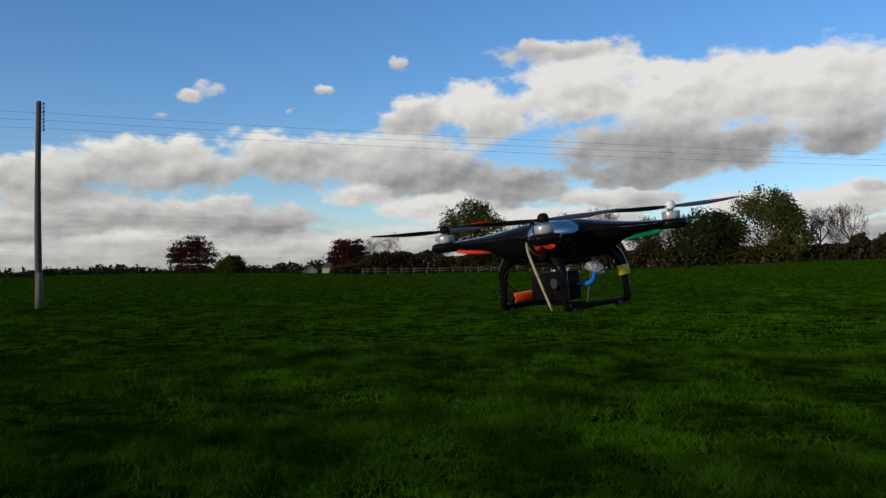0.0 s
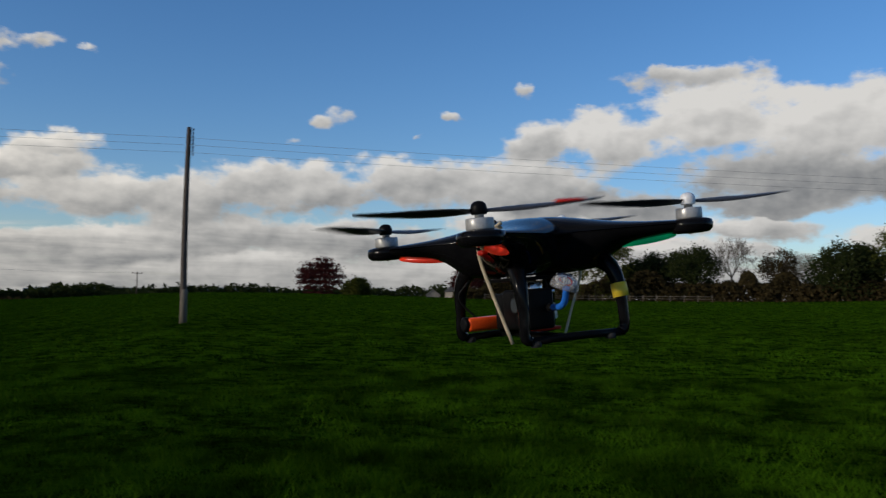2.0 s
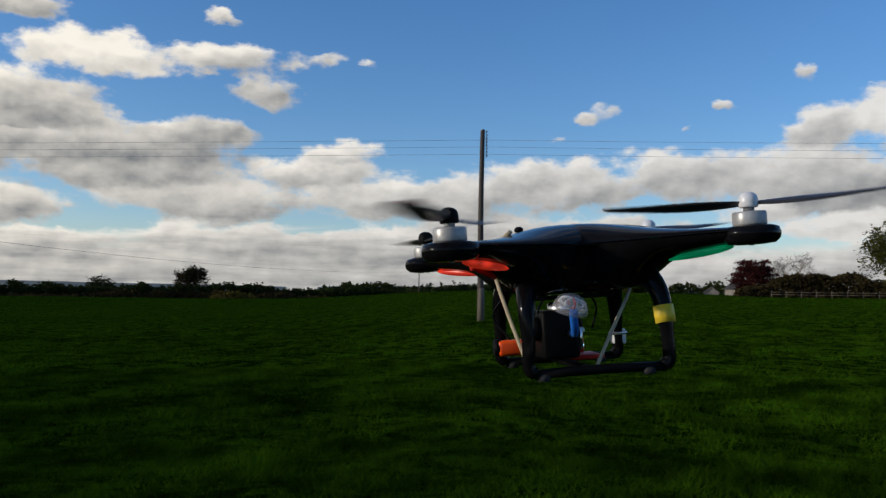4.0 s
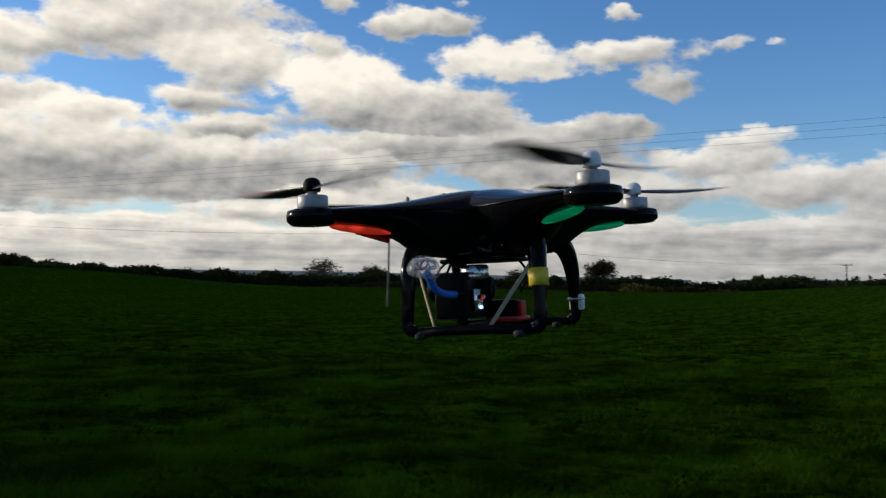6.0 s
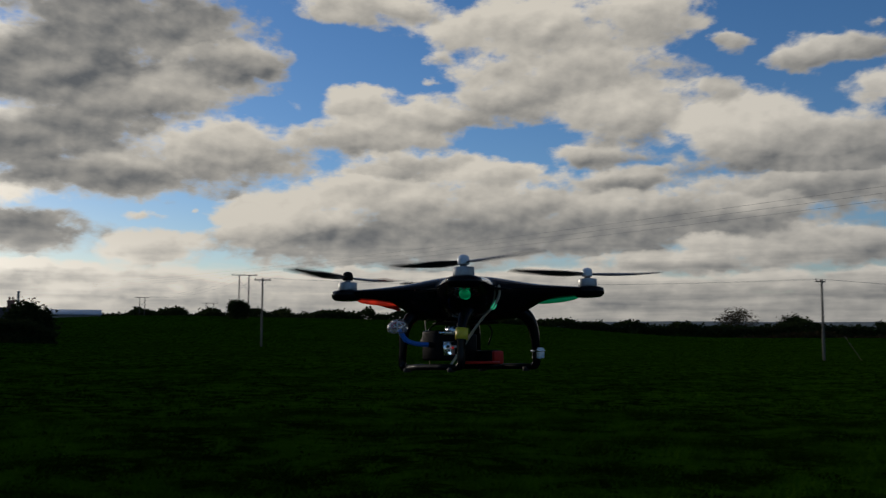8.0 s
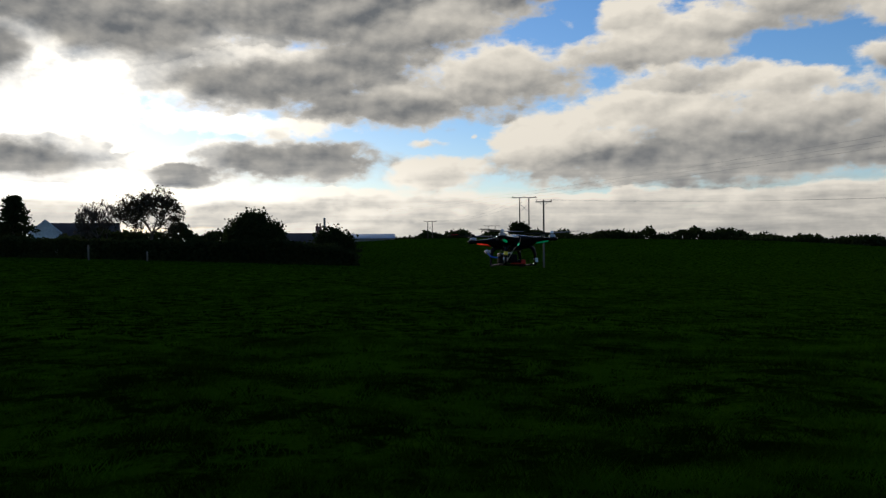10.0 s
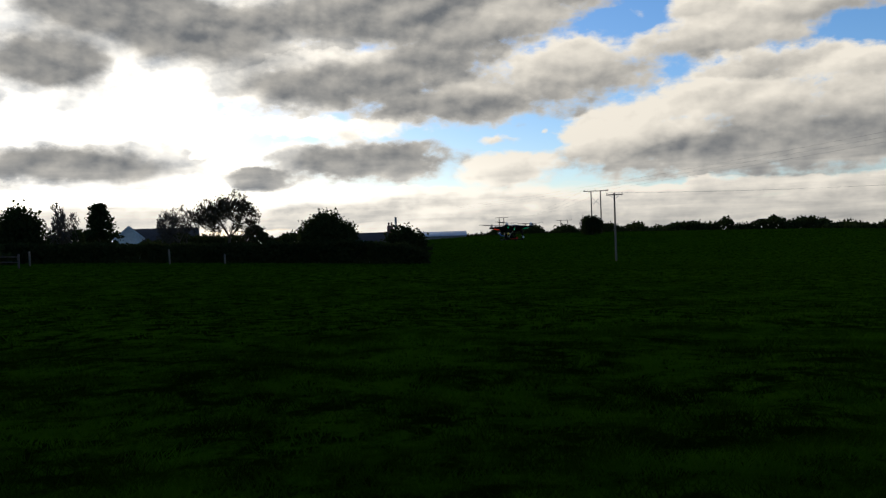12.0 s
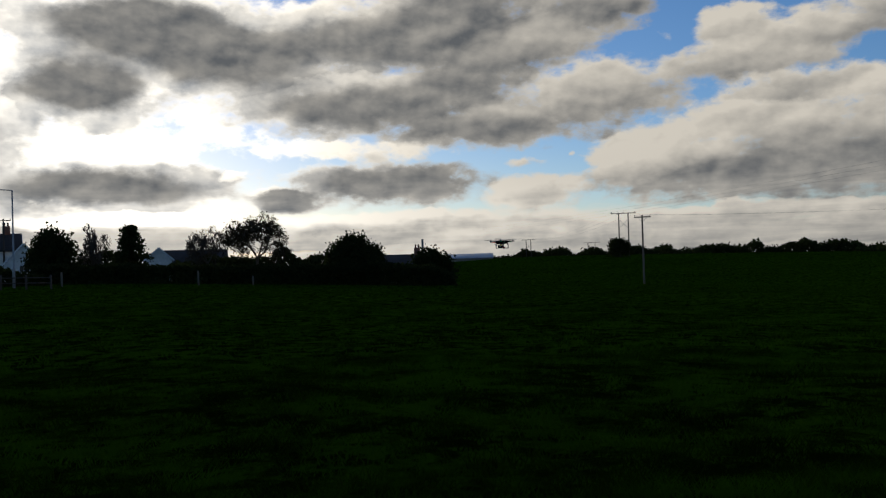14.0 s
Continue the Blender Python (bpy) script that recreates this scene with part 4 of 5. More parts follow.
def stacked_pole():
    """The near pole: its wires come one above the other, on brackets at its side."""
    at = spot(22.5, 37)
    top = EYE + 37.0 * math.tan(radians(10.6))
    height = top - at.z
    thing = empty("utility_pole", Matrix.Translation(at) @ pose(0, 0, 0, 0, -0.4, 0), label="weathered grey wooden utility pole with side insulators",
                  category="utility pole", group="utility poles")
    part("shaft", pole_shaft(height, 0.15, 0.095, -0.05), POLE_WOOD, thing)
    part("stub", tube([(0.0, 0, -0.2), (0.0, 0, 1.1), (0.0, 0, 1.45)], [0.160, 0.151, 0.1405], 14), PALE_POLE, thing, "pale worn foot of the pole")
    part("cap", lathe([(0.10, height), (0.10, height + 0.03), (0.04, height + 0.05)], 12), STEEL, thing)
    across = Vector((math.cos(radians(22.8)), math.sin(radians(22.8)), 0))
    for k in range(8):
        z = height - 0.10 - 0.15 * k
        part("bracket", tube([across * 0.08 + Vector((0, 0, z)), across * 0.17 + Vector((0, 0, z + 0.01))], 0.012, 8), STEEL, thing)
        insulator((across.x * 0.18, across.y * 0.18, z + 0.02), thing, 0.8)
    POLES["near"] = [at + across * 0.18 + Vector((0, 0, height - d)) for d in (0.42, 0.72, 1.04)]


def crossarm_pole(name, az, r, el_top, eye, arm_turn, mat=PALE_POLE, arm=1.7, thick=0.13):
    at = spot(az, r, eye)
    height = EYE + r * math.tan(radians(el_top)) - at.z
    thing = empty("utility_pole", Matrix.Translation(at), label="pale wooden power pole with a crossarm and three insulators", category="utility pole",
                  group="utility poles")
    part("shaft", pole_shaft(height, thick, thick * 0.72), mat, thing)
    c, s = math.cos(radians(arm_turn)), math.sin(radians(arm_turn))
    bm = box(arm, 0.10, 0.12, (0, 0, 0), 0.01, 1)
    bmesh.ops.transform(bm, matrix=pose(0, 0, height - 0.18, 0, 0, arm_turn) @ pose(0, 0.14, 0), verts=bm.verts)
    part("crossarm", bm, POLE_WOOD, thing)
    ends = []
    for k in (-0.46, 0.0, 0.46):
        p = Vector((c * arm * k - s * 0.14, s * arm * k + c * 0.14, height - 0.06))
        insulator(p, thing, 1.3)
        ends.append(at + p + Vector((0, 0, 0.12)))
    for side in (-1, 1):
        part("brace", tube([(c * arm * 0.28 * side - s * 0.12, s * arm * 0.28 * side + c * 0.12, height - 0.22), (0, 0, height - 0.75)], 0.018, 6), STEEL, thing)
    POLES[name] = ends


def h_pole(name, az, r, el_top, eye, turn, gap=1.35, arm=3.6):
    at = spot(az, r, eye)
    height = EYE + r * math.tan(radians(el_top)) - at.z
    thing = empty("double_pole", Matrix.Translation(at) @ pose(0, 0, 0, 0, 0, turn), label="paired wooden power poles with top beam and cross braces",
                  category="utility pole", group="double poles")
    for side in (-1, 1):
        bm = pole_shaft(height, 0.15, 0.12)
        bmesh.ops.translate(bm, vec=(side * gap / 2, 0, 0), verts=bm.verts)
        part("shaft", bm, POLE_WOOD, thing)
    part("beam", box(arm, 0.14, 0.16, (0, 0.16, height - 0.12), 0.01, 1), POLE_WOOD, thing)
    for a, b in ((-1, 1), (1, -1)):
        part("brace", tube([(a * gap / 2, -0.14, height - 1.4), (b * gap / 2, -0.14, height - 3.4)], 0.035, 6), STEEL, thing)
    ends = []
    for k in (-0.46, 0.0, 0.46):
        insulator((arm * k, 0.16, height + 0.02), thing, 1.5)
        ends.append(at + Matrix.Rotation(radians(turn), 3, "Z") @ Vector((arm * k, 0.16, height + 0.2)))
    POLES[name] = ends


stacked_pole()
crossarm_pole("second", 56.1, 92, 2.62, (0, 0), 115)
crossarm_pole("third", 91.1, 104, 2.66, (0, 0), 80, PALE_POLE, 1.9)
crossarm_pole("fourth", 27.2, 190, 1.15, (0, 0), 20, POLE_WOOD, 2.2)
h_pole("double", 91.3, 190, 2.93, LATE, 92, 2.0, 5.4)
h_pole("far_double", 97.5, 300, 1.4, LATE, 97, 1.6, 4.4)
h_pole("far_double_b", 93.4, 380, 1.08, LATE, 93, 3.0, 7.0)


def wire(a, b, sag, r=0.009, span=1.0):
    """One wire from a to b (or only the first part of its span)."""
    pts = []
    for k in range(29):
        t = span * k / 28
        p = a.lerp(b, t)
        pts.append(p - Vector((0, 0, sag * 4 * t * (1 - t))))
    curve = bpy.data.curves.new("wire", "CURVE")
    curve.dimensions, curve.bevel_depth, curve.bevel_resolution = "3D", r, 1
    line = curve.splines.new("POLY")
    line.points.add(len(pts) - 1)
    for q, p in zip(line.points, pts):
        q.co = (*p, 1)
    curve.materials.append(WIRE)
    return tagged(new("power_wire", curve), "thin dark overhead wire slung between poles", "wire", group="overhead wires")


WEST_END, EAST_END = spot(101.0, 150), spot(-52.0, 105)
for k in range(3):
    drop = Vector((0, 0, -0.3 * k))
    wire(POLES["near"][k], WEST_END + Vector((0, 0, 7.6)) + drop, 0.8, 0.0055)
    wire(POLES["near"][k], EAST_END + Vector((0, 0, 7.6)) + drop, 0.9, 0.0055)
    wire(POLES["fourth"][k], POLES["second"][k], 1.3, 0.006)
    wire(POLES["second"][k], POLES["third"][k], 0.7, 0.005)
    wire(POLES["third"][k], POLES["double"][k], 0.2, 0.006)
    wire(POLES["double"][k], POLES["far_double"][k], 2.0, 0.012)

part("stay_wire", tube([spot(54.0, 94) + Vector((0, 0, -0.1)), spot(54.9, 93) + Vector((0, 0, 2.3))], 0.03, 6), PALE_POLE)
tagged(bpy.data.objects["stay_wire"], "pale leaning stay guard beside the pole", "post")

# ---- buildings by the field ----


def gabled(name, label, az, r, eye, width, length, eaves, ridge, turn, wall, roof, windows=(), chimney=False, sink=0.3, trim=None):
    """A house with a pitched roof. width runs across the gable, length along the ridge. windows: (face, along, up, w, h)."""
    at = spot(az, r, eye)
    thing = empty(name, Matrix.Translation(at) @ pose(0, 0, 0, 0, 0, turn), label=label, category="house")
    bm = bmesh.new()
    w, l = width / 2, length / 2
    front = [bm.verts.new(p) for p in ((-w, -l, -sink), (w, -l, -sink), (w, -l, eaves), (0, -l, ridge), (-w, -l, eaves))]
    back = [bm.verts.new((v.co.x, l, v.co.z)) for v in front]
    bm.faces.new(front)
    bm.faces.new(back[::-1])
    for k in range(5):
        bm.faces.new((front[(k + 1) % 5], front[k], back[k], back[(k + 1) % 5]))
    part("wall", bm, wall, thing)
    slope = math.atan2(ridge - eaves, w)
    run = math.hypot(w, ridge - eaves) + 0.35
    for side in (-1, 1):
        bm = box(run, length + 0.5, 0.12, (0, 0, 0), 0.02, 1)
        mid = Vector((side * (w + 0.3) / 2, 0, (ridge + eaves) / 2 - 0.02 + 0.06))
        bmesh.ops.transform(bm, matrix=Matrix.Translation(mid) @ Matrix.Rotation(side * slope, 4, "Y"), verts=bm.verts)
        part("roof", bm, roof, thing)
        for end in (-1, 1):
            bm = box(run, 0.05, 0.16, (0, 0, 0))
            mid2 = Vector((side * (w + 0.3) / 2, end * (l + 0.28), (ridge + eaves) / 2 - 0.02))
            bmesh.ops.transform(bm, matrix=Matrix.Translation(mid2) @ Matrix.Rotation(side * slope, 4, "Y"), verts=bm.verts)
            part("bargeboard", bm, trim or WHITE_PAINT, thing)
    for face, along, up, ww, hh in windows:
        m = {"front": pose(along, -l - 0.02, up), "back": pose(along, l + 0.02, up, 0, 0, 180), "left": pose(-w - 0.02, along, up, 0, 0, -90),
             "right": pose(w + 0.02, along, up, 0, 0, 90)}[face]
        bm = box(ww, 0.05, hh, (0, 0, 0))
        bmesh.ops.transform(bm, matrix=m, verts=bm.verts)
        win = part("window", bm, WHITE_PAINT, thing)
        for k in (-1, 1):
            bm = box(ww * 0.42, 0.02, hh * 0.86, (k * ww * 0.235, -0.035, 0))
            bmesh.ops.transform(bm, matrix=m, verts=bm.verts)
            part("pane", bm, PANE, win)
    if chimney:
        stack = part("chimney", box(0.7, 0.9, 1.3, (0, l * 0.7, ridge + 0.45), 0.02, 1), BRICK, thing)
        for k in (-0.2, 0.2):
            part("chimney_pot", lathe([(0.11, ridge + 1.1), (0.13, ridge + 1.4), (0.10, ridge + 1.55)], 10, (0, l * 0.7 + k, 0)), BRICK, stack)
    return thing


gabled("house", "two-storey white house with a dark slate roof", 131.6, 122, LATE, 7.0, 10.0, 3.9, 6.0, 40, RENDER_WHITE, SLATE,
       (("right", 1.5, 2.6, 1.2, 1.2), ("right", -2.0, 2.6, 1.2, 1.2), ("front", 0, 2.8, 1.2, 1.2)), True)
gabled("house_annexe", "low white gabled annexe beside the house", 129.0, 114, LATE, 4.2, 6.0, 2.1, 4.4, 127, RENDER_WHITE, SLATE, (("front", 0, 1.6, 1.0, 0.9),))
gabled("garage", "white gabled garage end behind the hedge", 121.35, 116, LATE, 3.0, 7.0, 2.7, 4.0, 121, RENDER_WHITE, SLATE)
gabled("bungalow", "long low bungalow with a dark slate roof", 106.4, 125, LATE, 7.0, 9.5, 2.0, 3.9, 16, RENDER_WHITE, SLATE,
       (("left", 0, 1.4, 1.4, 1.0),), True)
gabled("bungalow_gable", "small white gable of the bungalow", 106.7, 117, LATE, 2.4, 3.0, 1.5, 2.9, 106, RENDER_WHITE, SLATE, (("front", 0, 1.2, 0.8, 0.8),))
gabled("bungalow", "low bungalow with a dark slate roof among shrubs", 119.3, 128, LATE, 6.0, 9.0, 2.2, 4.1, 30, RENDER_WHITE, SLATE)
gabled("barn", "low farm shed with a pale sheet roof", 101.4, 214, LATE, 8.0, 11.0, 1.2, 2.2, 12, STONE, SHEET_ROOF, trim=STONE)
gabled("stone_house", "old grey stone house half hidden by trees", 7.2, 232, START, 5.0, 7.0, 3.0, 5.2, 30, STONE, SLATE, (("front", 0, 1.8, 0.9, 1.2),), trim=STONE)
gabled("stone_barn", "small grey stone building at the field's edge", 8.9, 236, START, 3.5, 4.0, 2.2, 3.6, 10, STONE, SLATE, trim=STONE)


def street_lamp(az, r, el):
    at = spot(az, r, LATE)
    height = EYE + r * math.tan(radians(el)) - at.z
    thing = empty("street_lamp", Matrix.Translation(at) @ pose(0, 0, 0, 0, 0, az), label="tall grey street lamp with one arm", category="street lamp")
    part("column", tube([(0, 0, -0.2), (0, 0, 1.5), (0, 0, 1.6), (0, 0, height)], [0.11, 0.11, 0.075, 0.055], 12), STEEL, thing)
    part("arm", tube(curve_points([(0, 0, height - 0.15), (-0.12, 0, height), (-0.8, 0, height + 0.03), (-1.35, 0, height + 0.05)]), 0.04, 8), STEEL, thing)
    part("lantern", box(0.75, 0.28, 0.14, (-1.6, 0, height + 0.04), 0.05, 2), STEEL, thing)
    part("lens", box(0.5, 0.2, 0.05, (-1.62, 0, height - 0.05), 0.02, 1), WHITE_PAINT, thing)


street_lamp(129.6, 76, 5.1)
crossarm_pole("village", 130.1, 118, 3.4, LATE, 120, POLE_WOOD, 1.6)


def chimney_flue(az, r, el):
    at = spot(az, r, LATE)
    h = EYE + r * math.tan(radians(el)) - at.z
    ob = part("flue", tube([(*at[:2], at.z - 0.2), (*at[:2], at.z + h - 0.1), (*at[:2], at.z + h)], [0.16, 0.15, 0.17], 10), STEEL)
    tagged(ob, "dark upright flue pipe beside the bungalow", "flue")


chimney_flue(104.5, 119, 1.65)

for az, r, h in ((119.0, 82, 1.35), (115.6, 84, 0.9), (127.0, 78, 1.2)):
    at = spot(az, r, LATE)
    ob = part("fence_post", box(0.16, 0.14, h + 0.4, (0, 0, h / 2 - 0.2), 0.02, 1), PALE_POLE)
    ob.matrix_world = Matrix.Translation(at) @ pose(0, 0, 0, 1.5, -1.0, az)
    tagged(ob, "pale weathered wooden fence post in the grass", "fence post", group="fence posts")


def rail_fence(name, az0, az1, r, eye, count, h, label, rail=PALE_POLE):
    pts = [spot(az0 + (az1 - az0) * k / (count - 1), r, eye) for k in range(count)]
    thing = empty(name, Matrix.Translation(pts[0]), label=label, category="fence")
    for p in pts:
        q = p - pts[0]
        part("post", box(0.12, 0.12, h + 0.3, (q.x, q.y, q.z + h / 2 - 0.15), 0.015, 1), rail, thing)
    for a, b in zip(pts, pts[1:]):
        for z in (0.45, 0.8):
            part("rail", tube([a - pts[0] + Vector((0, 0, h * z)), b - pts[0] + Vector((0, 0, h * z))], 0.035, 6), rail, thing)


rail_fence("rail_fence", -9.0, 5.5, 171, START, 18, 1.3, "pale wooden post and rail fence along the wood")
rail_fence("rail_fence", 127.6, 133, 70, LATE, 5, 1.1, "dark wooden rail fence by the houses", POLE_WOOD)

# ---- the drone ----
ARM = 0.124            # half the distance between neighbouring motors
SKID_X, SKID_Y, SKID_Z = 0.075, 0.058, -0.107


def shell_half(top):
    """Upper or lower half of the cross-shaped shell."""
    bm = bmesh.new()
    turns, rings = 176, 16
    grid = []
    for j in range(turns):
        th = 2 * math.pi * j / turns
        off = abs((th - math.pi / 4 + math.pi / 4) % (math.pi / 2) - math.pi / 4)
        out = 0.056 / (math.sin(off) + 0.20)
        out = (out ** -8 + 0.196 ** -8) ** (-1 / 8)
        col = []
        for i in range(rings + 1):
            s = math.sin(i / rings * math.pi / 2)
            rho = out * s
            edge = math.sqrt(max(0.0, 1 - s ** 3.2))
            if top:
                z = 0.003 + edge * (0.006 + 0.0155 * math.exp(-(rho / 0.085) ** 2.4))
            else:
                belly = 1 / (1 + math.exp((rho - 0.089) / 0.0075))
                z = 0.002 - edge * (0.012 + 0.006 * math.exp(-(rho / 0.13) ** 4) + 0.024 * belly)
            col.append(Vector((rho * math.cos(th), rho * math.sin(th), z)))
        grid.append(col)
    centre = bm.verts.new(grid[0][0])
    verts = [[bm.verts.new(p) for p in col[1:]] for col in grid]
    for j in range(turns):
        a, b = verts[j], verts[(j + 1) % turns]
        f = [bm.faces.new((centre, a[0], b[0]))]
        f += [bm.faces.new((a[i], a[i + 1], b[i + 1], b[i])) for i in range(rings - 1)]
        for face in f:
            face.smooth = True
            if not top:
                face.normal_flip()
    return bm


def ellipsoid(sx, sy, sz, m, power=1.0):
    bm = bmesh.new()
    bmesh.ops.create_uvsphere(bm, u_segments=20, v_segments=12, radius=1.0)
    bmesh.ops.transform(bm, matrix=m @ Matrix.Diagonal((sx, sy, sz, 1)), verts=bm.verts)
    return shade_smooth(bm)


def blade_mesh():
    """One propeller of two blades, 24 cm across, with pitch and taper."""
    bm = bmesh.new()
    for side in (0, 1):
        rows = []
        for k in range(15):
            t = k / 14
            r = 0.006 + 0.112 * t
            chord = 0.0065 + 0.0165 * math.sin(min(1, t * 1.55 + 0.06) * math.pi * 0.5) * (1 - 0.62 * t ** 1.5)
            if t > 0.93:
                chord *= 0.75
            pitch = radians(26 - 17 * t)
            rise = 0.004 * t * t
            ring = []
            for u, th in ((-0.55, 0.0), (-0.2, 0.0011), (0.25, 0.0009), (0.5, 0.0), (0.25, -0.0006), (-0.2, -0.0007)):
                y, z = u * chord, th
                ring.append(Vector((r, y * math.cos(pitch) - z * math.sin(pitch), y * math.sin(pitch) + z * math.cos(pitch) + rise)))
            rows.append(ring)
        if side:
            rows = [[Vector((-p.x, -p.y, p.z)) for p in ring] for ring in rows]
        vs = [[bm.verts.new(p) for p in ring] for ring in rows]
        for a, b in zip(vs, vs[1:]):
            for k in range(6):
                bm.faces.new((a[k], a[(k + 1) % 6], b[(k + 1) % 6], b[k])).smooth = True
        bm.faces.new(vs[0][::-1])
        bm.faces.new(vs[-1])
    return bm


PROPS = []


def build_drone():
    drone = empty("quadcopter_drone", label="glossy black quadcopter drone with four spinning propellers and slung camera gear", category="drone")
    part("upper_shell", shell_half(True), SHELL, drone, "glossy black upper shell")
    part("lower_shell", shell_half(False), SHELL, drone)
    part("seam", tube_rings([[(0.0712 * math.cos(a), 0.0712 * math.sin(a), z) for a in (2 * math.pi * k / 40 for k in range(40))] for z in (0.0005, 0.0035)]), BLACK, drone)
    for name, sx, sy in (("front_left", -1, 1), ("front_right", 1, 1), ("rear_left", -1, -1), ("rear_right", 1, -1)):
        front = sy > 0
        x, y = sx * ARM, sy * ARM
        pod = part("motor_pod", lathe([(0.012, -0.0085), (0.0190, -0.0078), (0.0232, -0.004), (0.0238, 0.001), (0.0225, 0.0050), (0.017, 0.0068), (0.013, 0.0072)], 28,
                                      (x, y, 0)), SHELL, drone)
        part("pod_screw", lathe([(0.002, -0.0094), (0.0024, -0.0084)], 8, (x, y, 0)), STEEL, pod)
        motor = part("motor", lathe([(0.0118, 0.0068), (0.0134, 0.0075), (0.0137, 0.0085), (0.0137, 0.0170), (0.0130, 0.0183), (0.007, 0.0187)], 32, (x, y, 0)), MOTOR,
                     drone, "light grey motor can")
        part("shaft", lathe([(0.0045, 0.0185), (0.0045, 0.025)], 14, (x, y, 0)), STEEL, motor)
        prop = part("propeller", blade_mesh(), BLADE, drone, "black two-bladed propeller, blurred by spinning")
        prop.matrix_basis = pose(x, y, 0.0255)
        hub = WHITE_HUB if not front else BLACK
        part("hub", lathe([(0.0072, -0.0035), (0.0078, -0.002), (0.0078, 0.0035), (0.0068, 0.0065), (0.0045, 0.0085), (0.0015, 0.0093)], 20), hub, prop,
                 "white propeller nut" if not front else "black propeller nut")
        if front:
            for k in (-1, 1):
                bm = box(0.028, 0.0135, 0.0016, (k * 0.088, 0, 0.0042), 0.0004, 1)
                bmesh.ops.rotate(bm, cent=(k * 0.088, 0, 0.0042), matrix=Matrix.Rotation(radians(13 * k), 3, "X"), verts=bm.verts)
                if sx < 0 and k < 0:
                    part("tip_tape", bm, RED_PLASTIC, prop, "red tape on the blade")
                else:
                    bm.free()
        PROPS.append((prop, x, y, 1 if sx * sy > 0 else -1, len(PROPS)))
        # light strip under the arm
        way = math.atan2(y, x)
        m = pose(x * 0.725, y * 0.725, -0.0118, 0, 0, math.degrees(way)) @ pose(0, 0, 0, 0, -5, 0)
        part("arm_light", ellipsoid(0.034, 0.008, 0.0042, m), LED_RED if front else LED_GREEN, drone, "glowing red arm light" if front else "glowing green arm light")
        # leg
        hip = (0.046, 0.053, 0.0565, 0.057) if front else (0.051, 0.060, 0.0640, 0.0652)
        leg_pts = curve_points([(sx * 0.040, sy * hip[0], -0.022), (sx * 0.060, sy * hip[1], -0.033), (sx * 0.071, sy * hip[2], -0.052), (sx * 0.0745, sy * hip[3], -0.080),
                                (sx * SKID_X, sy * SKID_Y - 0.007 * (sy < 0), SKID_Z + 0.006), (sx * SKID_X, sy * (SKID_Y - 0.005) - 0.007 * (sy < 0), SKID_Z + 0.0005)], 5)
        n = len(leg_pts)
        leg = part("leg", tube(leg_pts, [0.0115 - 0.0058 * min(1, (k / n) * 1.7) for k in range(n)], 14), SHELL, drone)
        part("foot", lathe([(0.004, SKID_Z - 0.0062), (0.0058, SKID_Z - 0.0055), (0.0062, SKID_Z - 0.002), (0.005, SKID_Z)], 16, (sx * SKID_X, sy * (SKID_Y - 0.012), 0)),
             RUBBER, leg, "rubber foot")
        if name == "rear_left":
            part("tape", tube([(sx * 0.0715, sy * 0.0641, -0.055), (sx * 0.0738, sy * 0.0649, -0.070)], 0.0088, 14), YELLOW, leg, "band of yellow tape")
        if name == "rear_right":
            part("compass_case", box(0.013, 0.014, 0.016, (sx * 0.0775, sy * 0.0668, -0.088), 0.002, 2), WHITE_HUB, leg, "small white compass case")
            part("clip", box(0.017, 0.016, 0.003, (sx * 0.0768, sy * 0.0665, -0.0845), 0.001, 1), CHROME, leg)
    for sx in (-1, 1):
        part("skid", tube([(sx * SKID_X, SKID_Y - 0.004, SKID_Z), (sx * SKID_X, 0.02, SKID_Z + 0.001), (sx * SKID_X, -0.02, SKID_Z + 0.001), (sx * SKID_X, -SKID_Y - 0.003, SKID_Z)], 0.0043, 14), BLACK, drone)
    # lights and slots of the shell
    part("status_light", ellipsoid(0.0085, 0.004, 0.0085, pose(-0.008, -0.0590, -0.019)), LED_STATUS, drone, "round green status light")
    for k in range(4):
        bm = box(0.0065, 0.0018, 0.0022, (0, 0, 0))
        bmesh.ops.transform(bm, matrix=pose(-0.064 - 0.001 * k, -0.030 - 0.0044 * k, 0.0116 - 0.0002 * k, 0, -24, 24), verts=bm.verts)
        part("vent_slot", bm, RUBBER, drone)
    part("port_plug", lathe([(0.004, 0.0), (0.0045, 0.003), (0.002, 0.005)], 12, (0.0, 0.045, 0.0205)), BLACK, drone)
    # gimbal and its camera under the belly
    gimbal = part("gimbal_plate", box(0.062, 0.075, 0.004, (0, 0.004, -0.043), 0.0015, 2), BLACK, drone)
    for k, (gx, gy) in enumerate(((-0.024, 0.032), (0.024, 0.032), (-0.024, -0.024), (0.024, -0.024))):
        part("damper", lathe([(0.004, -0.0415), (0.0055, -0.0395), (0.0055, -0.037), (0.004, -0.035)], 12, (gx, gy, 0)), RUBBER, gimbal)
    part("gimbal_motor", lathe([(0.011, -0.062), (0.0135, -0.060), (0.0135, -0.049), (0.011, -0.047)], 24, (-0.014, 0.012, 0)), CHROME, gimbal, "silver gimbal motor")
    part("gimbal_arm", tube(curve_points([(-0.014, 0.004, -0.058), (-0.012, -0.002, -0.064), (-0.014, -0.003, -0.076), (-0.016, 0.004, -0.084)]), 0.0042, 10, flat=0.6), BLACK, gimbal)
